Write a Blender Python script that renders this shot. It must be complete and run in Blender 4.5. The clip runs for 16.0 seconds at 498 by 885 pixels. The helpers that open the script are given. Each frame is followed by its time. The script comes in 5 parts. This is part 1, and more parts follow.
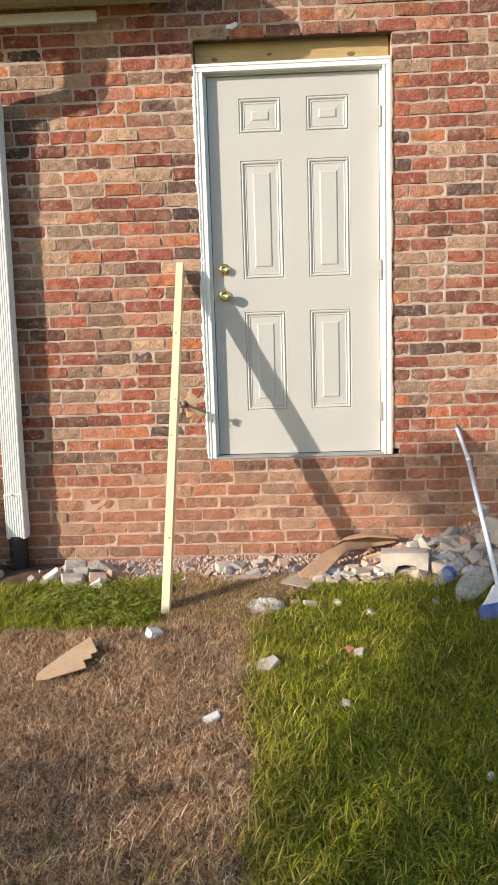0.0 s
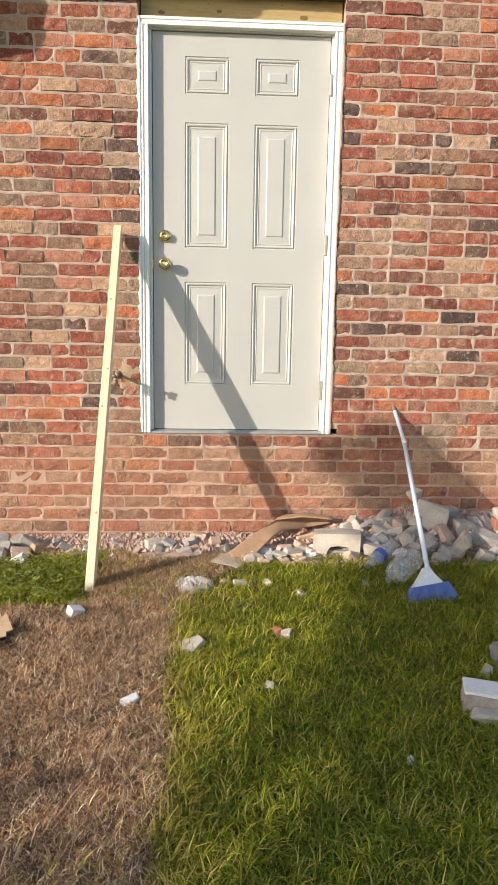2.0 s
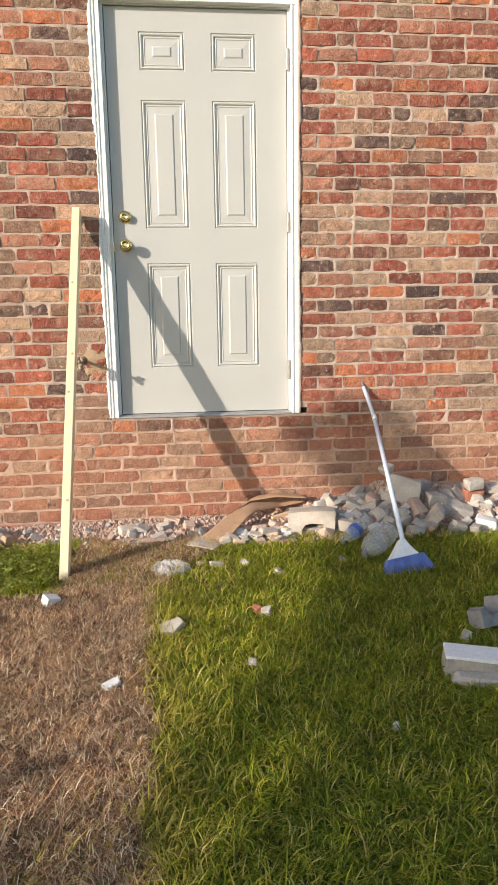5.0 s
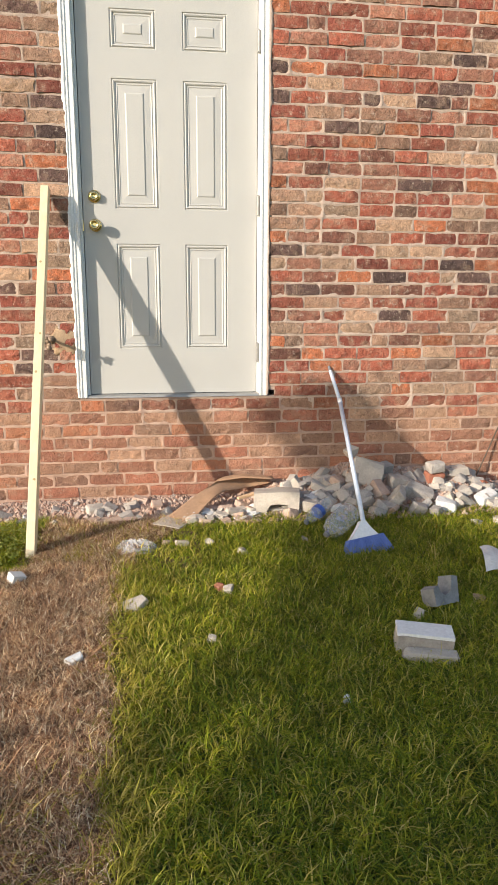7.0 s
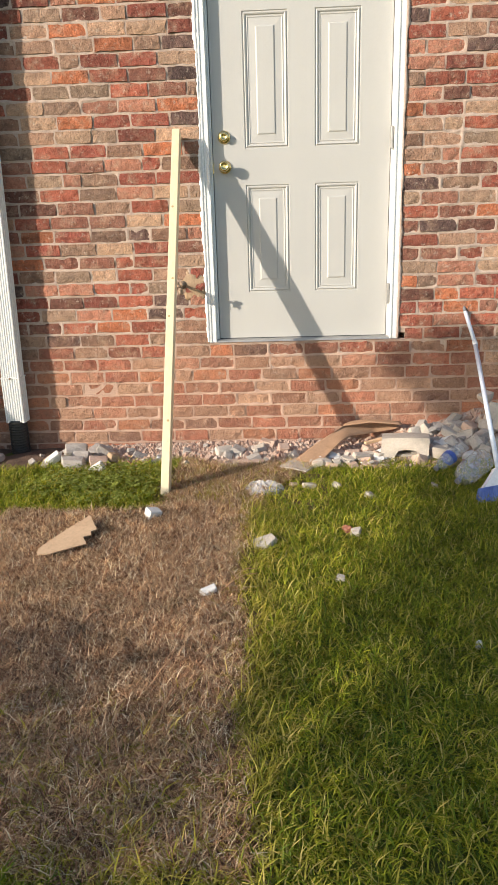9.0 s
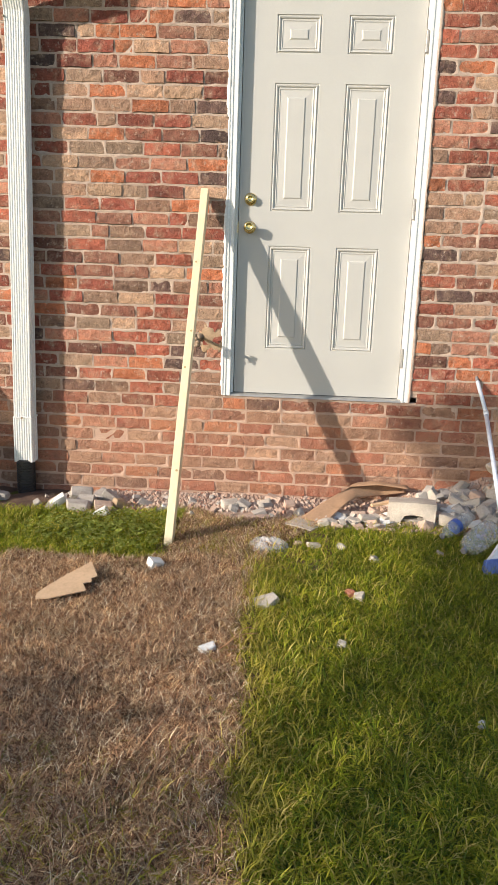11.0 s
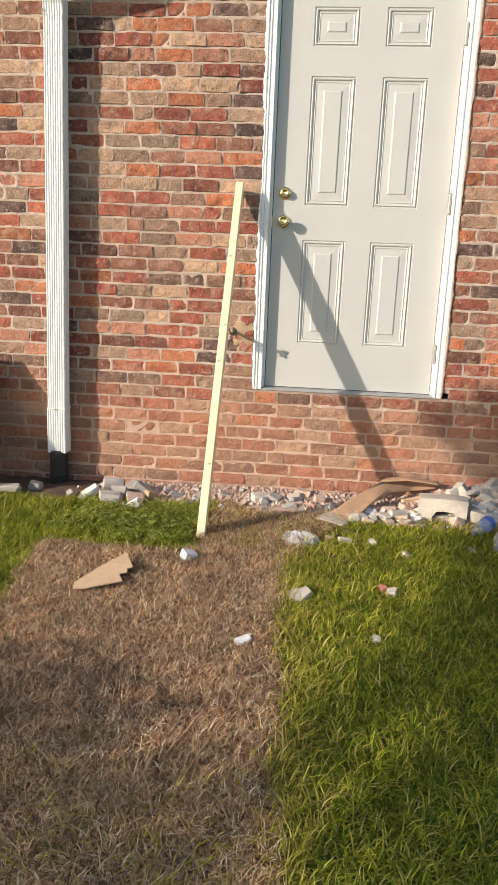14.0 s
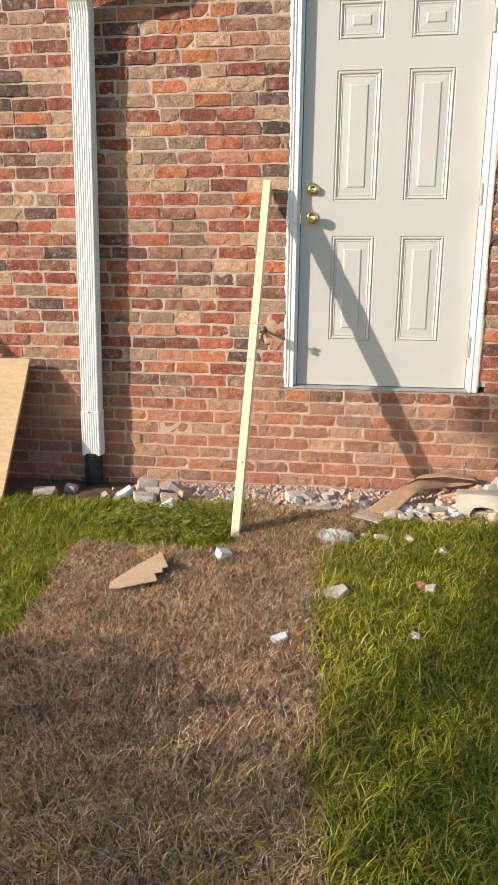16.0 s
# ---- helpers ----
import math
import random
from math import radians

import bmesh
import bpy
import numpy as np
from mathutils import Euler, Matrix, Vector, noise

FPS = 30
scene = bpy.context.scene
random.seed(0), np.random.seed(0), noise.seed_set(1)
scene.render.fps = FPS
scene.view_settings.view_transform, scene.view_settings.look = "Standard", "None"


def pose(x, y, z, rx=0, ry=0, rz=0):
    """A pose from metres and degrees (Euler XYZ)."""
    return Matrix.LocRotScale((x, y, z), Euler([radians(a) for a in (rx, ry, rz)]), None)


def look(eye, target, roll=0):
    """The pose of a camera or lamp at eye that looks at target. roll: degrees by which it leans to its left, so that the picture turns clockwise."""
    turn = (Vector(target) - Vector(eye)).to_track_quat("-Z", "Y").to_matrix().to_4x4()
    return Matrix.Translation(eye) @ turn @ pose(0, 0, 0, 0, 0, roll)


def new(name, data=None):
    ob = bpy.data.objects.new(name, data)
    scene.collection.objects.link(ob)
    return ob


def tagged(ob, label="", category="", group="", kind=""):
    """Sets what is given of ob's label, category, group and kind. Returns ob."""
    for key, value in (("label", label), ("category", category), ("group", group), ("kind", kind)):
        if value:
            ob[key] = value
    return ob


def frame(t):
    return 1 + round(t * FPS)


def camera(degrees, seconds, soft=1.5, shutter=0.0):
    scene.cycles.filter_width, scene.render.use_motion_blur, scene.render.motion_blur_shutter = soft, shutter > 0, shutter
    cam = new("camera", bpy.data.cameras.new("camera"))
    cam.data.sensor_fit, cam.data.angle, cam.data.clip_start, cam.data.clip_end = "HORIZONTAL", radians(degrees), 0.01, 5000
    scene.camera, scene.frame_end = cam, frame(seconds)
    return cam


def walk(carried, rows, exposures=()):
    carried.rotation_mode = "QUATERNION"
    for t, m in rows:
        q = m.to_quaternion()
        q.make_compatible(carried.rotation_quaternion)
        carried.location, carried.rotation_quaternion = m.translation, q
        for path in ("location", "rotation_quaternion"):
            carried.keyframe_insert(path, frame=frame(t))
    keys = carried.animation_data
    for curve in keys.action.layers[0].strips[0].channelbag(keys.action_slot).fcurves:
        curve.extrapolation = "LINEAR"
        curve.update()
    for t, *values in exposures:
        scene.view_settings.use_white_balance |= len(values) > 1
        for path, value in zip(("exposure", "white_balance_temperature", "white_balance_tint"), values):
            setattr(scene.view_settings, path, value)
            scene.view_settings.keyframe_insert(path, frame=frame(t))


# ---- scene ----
cam = camera(40.2, 16.0, soft=1.2)
PATH = [
    (0, (0.36, -3.815, 1.205), (0.292, -1.835, 0.936), -1.8),
    (0.5, (0.27, -3.788, 1.208), (0.312, -1.807, 0.932), 0.8),
    (1, (0.371, -3.754, 1.22), (0.43, -1.764, 1.026), 1.0),
    (1.5, (0.4, -3.716, 1.162), (0.382, -1.73, 0.931), 1.7),
    (2, (0.401, -3.723, 1.172), (0.499, -1.753, 0.842), 1.0),
    (2.5, (0.399, -3.725, 1.174), (0.592, -1.758, 0.864), 0.8),
    (3, (0.408, -3.721, 1.19), (0.509, -1.744, 0.906), -1.0),
    (3.5, (0.448, -3.703, 1.181), (0.546, -1.725, 0.904), -0.4),
    (4, (0.426, -3.713, 1.203), (0.5, -1.738, 0.896), -0.6),
    (4.5, (0.364, -3.694, 1.152), (0.416, -1.735, 0.755), 0.8),
    (5, (0.385, -3.705, 1.123), (0.577, -1.747, 0.763), -0.9),
    (5.2, (0.417, -3.718, 1.106), (0.715, -1.778, 0.723), -1.0),
    (7.3, (0.427, -3.778, 1.173), (0.665, -1.841, 0.733), 0.9),
    (7.5, (0.405, -3.788, 1.201), (0.575, -1.854, 0.719), 0.5),
    (8, (0.388, -3.78, 1.172), (0.411, -1.838, 0.695), 1.5),
    (8.5, (0.389, -3.769, 1.14), (0.313, -1.823, 0.683), 0.1),
    (9, (0.388, -3.769, 1.128), (0.295, -1.853, 0.563), -1.7),
    (9.2, (0.416, -3.777, 1.149), (0.318, -1.864, 0.573), 0.8),
    (11.3, (0.358, -3.764, 1.151), (0.26, -1.798, 0.796), 2.3),
    (11.5, (0.37, -3.772, 1.157), (0.316, -1.798, 0.838), 1.9),
    (12, (0.374, -3.78, 1.181), (0.323, -1.814, 0.815), 0.9),
    (12.5, (0.364, -3.776, 1.171), (0.313, -1.822, 0.743), 0.4),
    (13, (0.341, -3.77, 1.152), (0.269, -1.813, 0.745), 1.3),
    (13.5, (0.309, -3.777, 1.152), (0.221, -1.826, 0.721), 3.3),
    (14, (0.299, -3.783, 1.161), (0.139, -1.84, 0.713), 2.4),
    (14.5, (0.302, -3.737, 1.132), (0.119, -1.79, 0.71), 0.1),
    (15, (0.271, -3.729, 1.113), (-0.049, -1.796, 0.712), -0.2),
    (15.5, (0.286, -3.749, 1.098), (0.051, -1.804, 0.697), -0.6),
    (16, (0.302, -3.772, 1.133), (0.044, -1.838, 0.693), 0.6),
]
EXPOSURE = 0.57
walk(cam, [(t, look(eye, target, roll)) for t, eye, target, roll in PATH], exposures=[(0, EXPOSURE), (16, EXPOSURE)])

# ---- light: low evening sun and clear sky ----
SUN = Vector((1.6, 1.0, -0.65)).normalized()
world = bpy.data.worlds.new("evening_sky")
scene.world = world
world.use_nodes = True
wn = world.node_tree.nodes
sky = wn.new("ShaderNodeTexSky")
sky.sky_type, sky.sun_disc = "NISHITA", False
sky.sun_elevation, sky.sun_rotation = math.asin(-SUN.z), math.atan2(-SUN.x, -SUN.y)
world.node_tree.links.new(sky.outputs[0], wn["Background"].inputs[0])
wn["Background"].inputs[1].default_value = 0.15
lamp = bpy.data.lights.new("sun", "SUN")
lamp.energy, lamp.angle, lamp.color = 4.2, radians(0.6), (1.0, 0.90, 0.77)
sun = new("sun", lamp)
sun.matrix_world = look((-8, -6, 6), Vector((-8, -6, 6)) + SUN)


# ---- material tools ----
def node_mat(name):
    m = bpy.data.materials.new(name)
    m.use_nodes = True
    nt = m.node_tree
    return m, nt.nodes, nt.links, nt.nodes["Principled BSDF"]


def noise_tex(n, l, vec, scale, detail=4, rough=0.6):
    t = n.new("ShaderNodeTexNoise")
    t.inputs["Scale"].default_value, t.inputs["Detail"].default_value, t.inputs["Roughness"].default_value = scale, detail, rough
    l.new(vec, t.inputs["Vector"])
    return t.outputs["Fac"]


def ramp(n, l, fac, stops, step=False):
    r = n.new("ShaderNodeValToRGB")
    r.color_ramp.interpolation = "CONSTANT" if step else "LINEAR"
    e = r.color_ramp.elements
    while len(e) < len(stops):
        e.new(0.5)
    for i, (p, c) in enumerate(stops):
        e[i].position, e[i].color = p, (*c, 1)
    l.new(fac, r.inputs[0])
    return r.outputs[0]


def mix(n, l, fac, a, b, how="MIX"):
    m = n.new("ShaderNodeMix")
    m.data_type, m.blend_type = "RGBA", how
    for v, s in ((fac, m.inputs[0]), (a, m.inputs[6]), (b, m.inputs[7])):
        if isinstance(v, (int, float)):
            s.default_value = v
        elif isinstance(v, tuple):
            s.default_value = (*v, 1)
        else:
            l.new(v, s)
    return m.outputs[2]


def bump(n, l, height, strength, dist, bsdf):
    b = n.new("ShaderNodeBump")
    b.inputs["Strength"].default_value, b.inputs["Distance"].default_value = strength, dist
    l.new(height, b.inputs["Height"])
    l.new(b.outputs[0], bsdf.inputs["Normal"])


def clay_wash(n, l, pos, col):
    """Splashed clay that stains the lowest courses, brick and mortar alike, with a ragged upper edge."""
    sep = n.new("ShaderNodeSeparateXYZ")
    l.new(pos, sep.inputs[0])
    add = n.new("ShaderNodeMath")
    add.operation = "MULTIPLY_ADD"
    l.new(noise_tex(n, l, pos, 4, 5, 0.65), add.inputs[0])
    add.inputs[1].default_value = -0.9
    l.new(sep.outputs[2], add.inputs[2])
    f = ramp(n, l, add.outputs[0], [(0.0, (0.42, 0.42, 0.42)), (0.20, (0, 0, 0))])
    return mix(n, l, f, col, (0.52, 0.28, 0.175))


def surf(name, a, b, scale=6.0, rough=0.8, metal=0.0, grain=60.0, relief=0.3, depth=0.004, speck=None, stretch=(1, 1, 1), spec=0.5, wash=False):
    """A surface that drifts between two colours, with fine grain and relief; speck: colour of sparse dirt."""
    m, n, l, p = node_mat(name)
    pos = n.new("ShaderNodeNewGeometry").outputs["Position"]
    mp = n.new("ShaderNodeMapping")
    mp.inputs["Scale"].default_value = stretch
    l.new(pos, mp.inputs[0])
    big = noise_tex(n, l, mp.outputs[0], scale, 5)
    fine = noise_tex(n, l, mp.outputs[0], grain, 4, 0.7)
    col = ramp(n, l, big, [(0.3, a), (0.7, b)])
    shade = ramp(n, l, fine, [(0.25, (0.82, 0.82, 0.82)), (0.75, (1.08, 1.08, 1.08))])
    col = mix(n, l, 1.0, col, shade, "MULTIPLY")
    if speck:
        f = ramp(n, l, noise_tex(n, l, mp.outputs[0], scale * 2.7, 6, 0.7), [(0.55, (0, 0, 0)), (0.72, (0.7, 0.7, 0.7))])
        col = mix(n, l, f, col, speck)
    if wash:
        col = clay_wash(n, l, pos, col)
    l.new(col, p.inputs["Base Color"])
    p.inputs["Roughness"].default_value, p.inputs["Metallic"].default_value = rough, metal
    p.inputs["Specular IOR Level"].default_value = spec
    bump(n, l, fine, relief, depth, p)
    return m


BRICK_STOPS = [
    (0.00, (0.39, 0.125, 0.082)), (0.18, (0.31, 0.095, 0.068)), (0.33, (0.49, 0.175, 0.090)), (0.41, (0.50, 0.325, 0.225)),
    (0.49, (0.38, 0.235, 0.165)), (0.57, (0.25, 0.110, 0.080)), (0.67, (0.45, 0.205, 0.140)), (0.79, (0.14, 0.088, 0.078)),
    (0.87, (0.46, 0.305, 0.21)), (0.94, (0.29, 0.17, 0.12)),
]


def brick_mat(name, island):
    m, n, l, p = node_mat(name)
    geo = n.new("ShaderNodeNewGeometry")
    rnd = geo.outputs["Random Per Island"] if island else n.new("ShaderNodeObjectInfo").outputs["Random"]
    pos = geo.outputs["Position"]
    base = ramp(n, l, rnd, BRICK_STOPS, True)
    again = n.new("ShaderNodeMath")
    again.operation = "MULTIPLY"
    l.new(rnd, again.inputs[0])
    again.inputs[1].default_value = 37.7
    frac = n.new("ShaderNodeMath")
    frac.operation = "FRACT"
    l.new(again.outputs[0], frac.inputs[0])
    base = mix(n, l, 1.0, base, ramp(n, l, frac.outputs[0], [(0.0, (0.66, 0.68, 0.70)), (0.5, (1.0, 0.98, 0.95)), (1.0, (1.22, 1.16, 1.10))]), "MULTIPLY")
    tone = ramp(n, l, noise_tex(n, l, pos, 21, 7, 0.72), [(0.30, (0.58, 0.55, 0.55)), (0.5, (1.06, 1.06, 1.06)), (0.70, (1.36, 1.34, 1.32))])
    base = mix(n, l, 1.0, base, tone, "MULTIPLY")
    cloud = noise_tex(n, l, pos, 14, 5, 0.65)
    burn = ramp(n, l, noise_tex(n, l, pos, 9, 3), [(0.56, (0, 0, 0)), (0.72, (0.55, 0.55, 0.55))])
    col = mix(n, l, burn, base, (0.12, 0.075, 0.06))
    pale = ramp(n, l, cloud, [(0.50, (0, 0, 0)), (0.68, (0.55, 0.55, 0.55))])
    col = mix(n, l, pale, col, (0.52, 0.35, 0.24))
    lime = ramp(n, l, noise_tex(n, l, pos, 30, 7, 0.8), [(0.55, (0, 0, 0)), (0.65, (0.7, 0.7, 0.7))])
    col = mix(n, l, lime, col, (0.60, 0.48, 0.38))
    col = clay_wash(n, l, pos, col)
    pits = ramp(n, l, noise_tex(n, l, pos, 62, 6, 0.8), [(0.33, (0.42, 0.40, 0.40)), (0.46, (1, 1, 1))])
    col = mix(n, l, 0.85, col, pits, "MULTIPLY")
    fine = noise_tex(n, l, pos, 190, 3, 0.7)
    col = mix(n, l, 1.0, col, ramp(n, l, fine, [(0.3, (0.68, 0.68, 0.68)), (0.7, (1.16, 1.16, 1.16))]), "MULTIPLY")
    l.new(col, p.inputs["Base Color"])
    p.inputs["Roughness"].default_value, p.inputs["Specular IOR Level"].default_value = 0.92, 0.25
    mid = noise_tex(n, l, pos, 75, 5, 0.75)
    bump(n, l, mid, 1.0, 0.014, p)
    return m


def grass_mat(name, stops, rough=0.55):
    m, n, l, p = node_mat(name)
    geo = n.new("ShaderNodeNewGeometry")
    col = ramp(n, l, geo.outputs["Random Per Island"], stops)
    patch = ramp(n, l, noise_tex(n, l, geo.outputs["Position"], 7, 7, 0.7), [(0.32, (0.52, 0.55, 0.5)), (0.5, (1.0, 1.0, 1.0)), (0.68, (1.35, 1.28, 1.1))])
    l.new(mix(n, l, 1.0, col, patch, "MULTIPLY"), p.inputs["Base Color"])
    p.inputs["Roughness"].default_value, p.inputs["Specular IOR Level"].default_value = rough, 0.3
    tr = n.new("ShaderNodeBsdfTranslucent")
    l.new(col, tr.inputs[0])
    mx = n.new("ShaderNodeMixShader")
    mx.inputs[0].default_value = 0.38
    l.new(p.outputs[0], mx.inputs[1])
    l.new(tr.outputs[0], mx.inputs[2])
    l.new(mx.outputs[0], n["Material Output"].inputs[0])
    return m


BRICK = brick_mat("weathered_brick", False)
BRICK_FAR = brick_mat("weathered_brick_rest", True)
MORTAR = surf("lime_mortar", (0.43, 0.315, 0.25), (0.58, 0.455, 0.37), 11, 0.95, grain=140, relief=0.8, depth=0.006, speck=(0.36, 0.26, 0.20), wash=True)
WHITE = surf("white_paint", (0.78, 0.78, 0.76), (0.82, 0.82, 0.80), 5, 0.45, grain=90, relief=0.06, depth=0.001, speck=(0.70, 0.69, 0.66))
DOOR = surf("primed_door_paint", (0.51, 0.495, 0.465), (0.54, 0.525, 0.49), 3, 0.5, grain=240, relief=0.05, depth=0.0006)
DARK_GAP = surf("dark_gap", (0.03, 0.028, 0.026), (0.05, 0.045, 0.04), 20, 0.9)
ALUMINIUM = surf("mill_aluminium", (0.34, 0.33, 0.32), (0.44, 0.43, 0.41), 10, 0.55, 0.5, relief=0.05)
SATIN = surf("satin_nickel", (0.34, 0.33, 0.32), (0.44, 0.43, 0.41), 20, 0.4, 0.7, relief=0.05)
BRASS = surf("polished_brass", (0.75, 0.56, 0.24), (0.85, 0.66, 0.32), 12, 0.16, 1.0, relief=0.02)
PINE = surf("treated_pine", (0.42, 0.29, 0.12), (0.52, 0.38, 0.18), 5, 0.7, grain=50, relief=0.15, stretch=(1, 6, 14), speck=(0.32, 0.21, 0.08))
KNOT = surf("dark_knot", (0.16, 0.09, 0.04), (0.24, 0.14, 0.06), 40, 0.7)
STUD = surf("fresh_stud_wood", (0.74, 0.60, 0.38), (0.80, 0.68, 0.46), 5, 0.6, grain=60, relief=0.12, stretch=(12, 12, 0.7), speck=(0.62, 0.46, 0.26))
VINYL = surf("white_vinyl", (0.76, 0.76, 0.74), (0.80, 0.80, 0.78), 4, 0.4, grain=60, relief=0.04, depth=0.001, speck=(0.66, 0.65, 0.62))
BEIGE = surf("beige_soffit", (0.60, 0.52, 0.42), (0.66, 0.58, 0.47), 3, 0.5, grain=80, relief=0.05)
BLACK = surf("black_plastic", (0.02, 0.02, 0.022), (0.035, 0.035, 0.035), 15, 0.5)
SHINGLE = surf("dark_shingles", (0.06, 0.055, 0.05), (0.1, 0.09, 0.085), 12, 0.95)
SOIL = surf("dry_soil", (0.12, 0.07, 0.048), (0.22, 0.135, 0.09), 12, 1.0, grain=120, relief=1.0, depth=0.02, speck=(0.08, 0.055, 0.04))
LAWN = surf("lawn_ground", (0.080, 0.098, 0.012), (0.14, 0.152, 0.02), 9, 1.0, grain=90, relief=1.0, depth=0.03, speck=(0.10, 0.075, 0.04))


# ---- mesh tools ----
def part(name, bm, material, parent=None, label="", smooth=False):
    me = bpy.data.meshes.new(name)
    bmesh.ops.recalc_face_normals(bm, faces=bm.faces)
    bm.to_mesh(me)
    bm.free()
    me.materials.append(material)
    if smooth:
        for f in me.polygons:
            f.use_smooth = True
    ob = new(name, me)
    if parent:
        ob.parent = parent
    if label:
        ob["label"] = label
    return ob


def thing(name, label, category, group="", kind="", at=(0, 0, 0)):
    ob = new(name)
    ob.location = at
    ob.empty_display_size = 0.05
    return tagged(ob, label, category, group, kind)


def box(bm, x0, x1, y0, y1, z0, z1, bev=0.0, m=None):
    r = bmesh.ops.create_cube(bm, size=1.0)
    vs = r["verts"]
    for v in vs:
        v.co = Vector((x0 + (v.co.x + 0.5) * (x1 - x0), y0 + (v.co.y + 0.5) * (y1 - y0), z0 + (v.co.z + 0.5) * (z1 - z0)))
        if m:
            v.co = m @ v.co
    if bev:
        es = list({e for v in vs for e in v.link_edges})
        bmesh.ops.bevel(bm, geom=es, offset=bev, segments=2, affect="EDGES", profile=0.6)
    return bm


def boxed(*a, **k):
    return box(bmesh.new(), *a, **k)


def lathe(profile, seg=20, axis="z", m=None):
    """A turned shape from (radius, height) pairs."""
    bm = bmesh.new()
    rings = []
    for r, h in profile:
        ring = []
        for i in range(seg):
            a = 2 * math.pi * i / seg
            c = Vector((r * math.cos(a), r * math.sin(a), h))
            if axis == "y":
                c = Vector((c.x, c.z, c.y))
            ring.append(bm.verts.new(m @ c if m else c))
        rings.append(ring)
    for a, b in zip(rings, rings[1:]):
        for i in range(seg):
            bm.faces.new((a[i], a[(i + 1) % seg], b[(i + 1) % seg], b[i]))
    bm.faces.new(rings[0][::-1])
    bm.faces.new(rings[-1])
    return bm


def extrude_profile(pts, a, b, axis="x"):
    """A closed profile of (u, v) pairs drawn out from a to b; axis x: (y, z); z: (x, y); y: (x, z)."""
    bm = bmesh.new()
    put = {"x": lambda t, u, v: (t, u, v), "z": lambda t, u, v: (u, v, t), "y": lambda t, u, v: (u, t, v)}[axis]
    A = [bm.verts.new(put(a, u, v)) for u, v in pts]
    B = [bm.verts.new(put(b, u, v)) for u, v in pts]
    k = len(pts)
    for i in range(k):
        bm.faces.new((A[i], A[(i + 1) % k], B[(i + 1) % k], B[i]))
    bm.faces.new(A[::-1])
    bm.faces.new(B)
    return bm


def ground_z(x, y):
    """Height of the lawn: it falls gently away from the house."""
    yy = max(y, -5.0)
    dip = 0.034 * max(0.0, min(1.0, 1 + yy / 0.5)) * max(0.0, min(1.0, (1.1 - x) / 0.25))
    return 0.034 - dip + 0.033 * yy + 0.008 * math.sin(2.1 * x + 0.6) * math.sin(1.7 * yy + 1.0)


# ---- ground ----
def sheet():
    bm = bmesh.new()
    xs = [-400, -60, -12, -5] + [-3 + 0.1 * i for i in range(61)] + [5, 12, 60, 400]
    ys = [-400, -60, -14, -7] + [-5 + 0.1 * i for i in range(54)] + [3, 8, 30, 400]
    grid = [[bm.verts.new((x, y, ground_z(x, y))) for x in xs] for y in ys]
    for j in range(len(ys) - 1):
        for i in range(len(xs) - 1):
            bm.faces.new((grid[j][i], grid[j][i + 1], grid[j + 1][i + 1], grid[j + 1][i]))
    return bm


tagged(part("ground", sheet(), LAWN, smooth=True), "green lawn soil sloping gently away from the house", "ground", kind="structure")

# bare patch under the dead grass, a few millimetres proud


def dead_edge(x, y):
    """Positive inside the dead patch, in metres from its wavering edge."""
    w = 0.012 * math.sin(9 * y) + 0.010 * math.sin(23 * y + 1) + 0.012 * math.sin(17 * x + 2)
    right = 0.236 - 0.036 * (y + 1) - x
    left = x + 0.815 + 0.10 * (y + 1.2)
    far = -1.00 + 0.10 * max(0.0, min(1.0, (x + 0.30) / 0.2))
    return min(right + w, left + w, far - y + w, y + 2.75 + 2 * w)


def soil_patch():
    bm = bmesh.new()
    st = 0.04
    keep = {}
    for i in range(-44, 16):
        for j in range(-76, 1):
            x, y = i * st, j * st
            if dead_edge(x, y) > -0.05 or (-0.22 < x < 0.62 and -1.02 < y < -0.30) or (x < -0.5 and y > -0.50):
                keep[i, j] = bm.verts.new((x, y, ground_z(x, y) + 0.005 + 0.012 * noise.noise((x * 9, y * 9, 0))))
    for (i, j), v in list(keep.items()):
        q = [keep.get(k) for k in ((i, j), (i + 1, j), (i + 1, j + 1), (i, j + 1))]
        if all(q):
            bm.faces.new(q)
    return bm


tagged(part("soil_patch", soil_patch(), SOIL, smooth=True), "bare dry soil under dead matted grass", "soil", kind="structure")


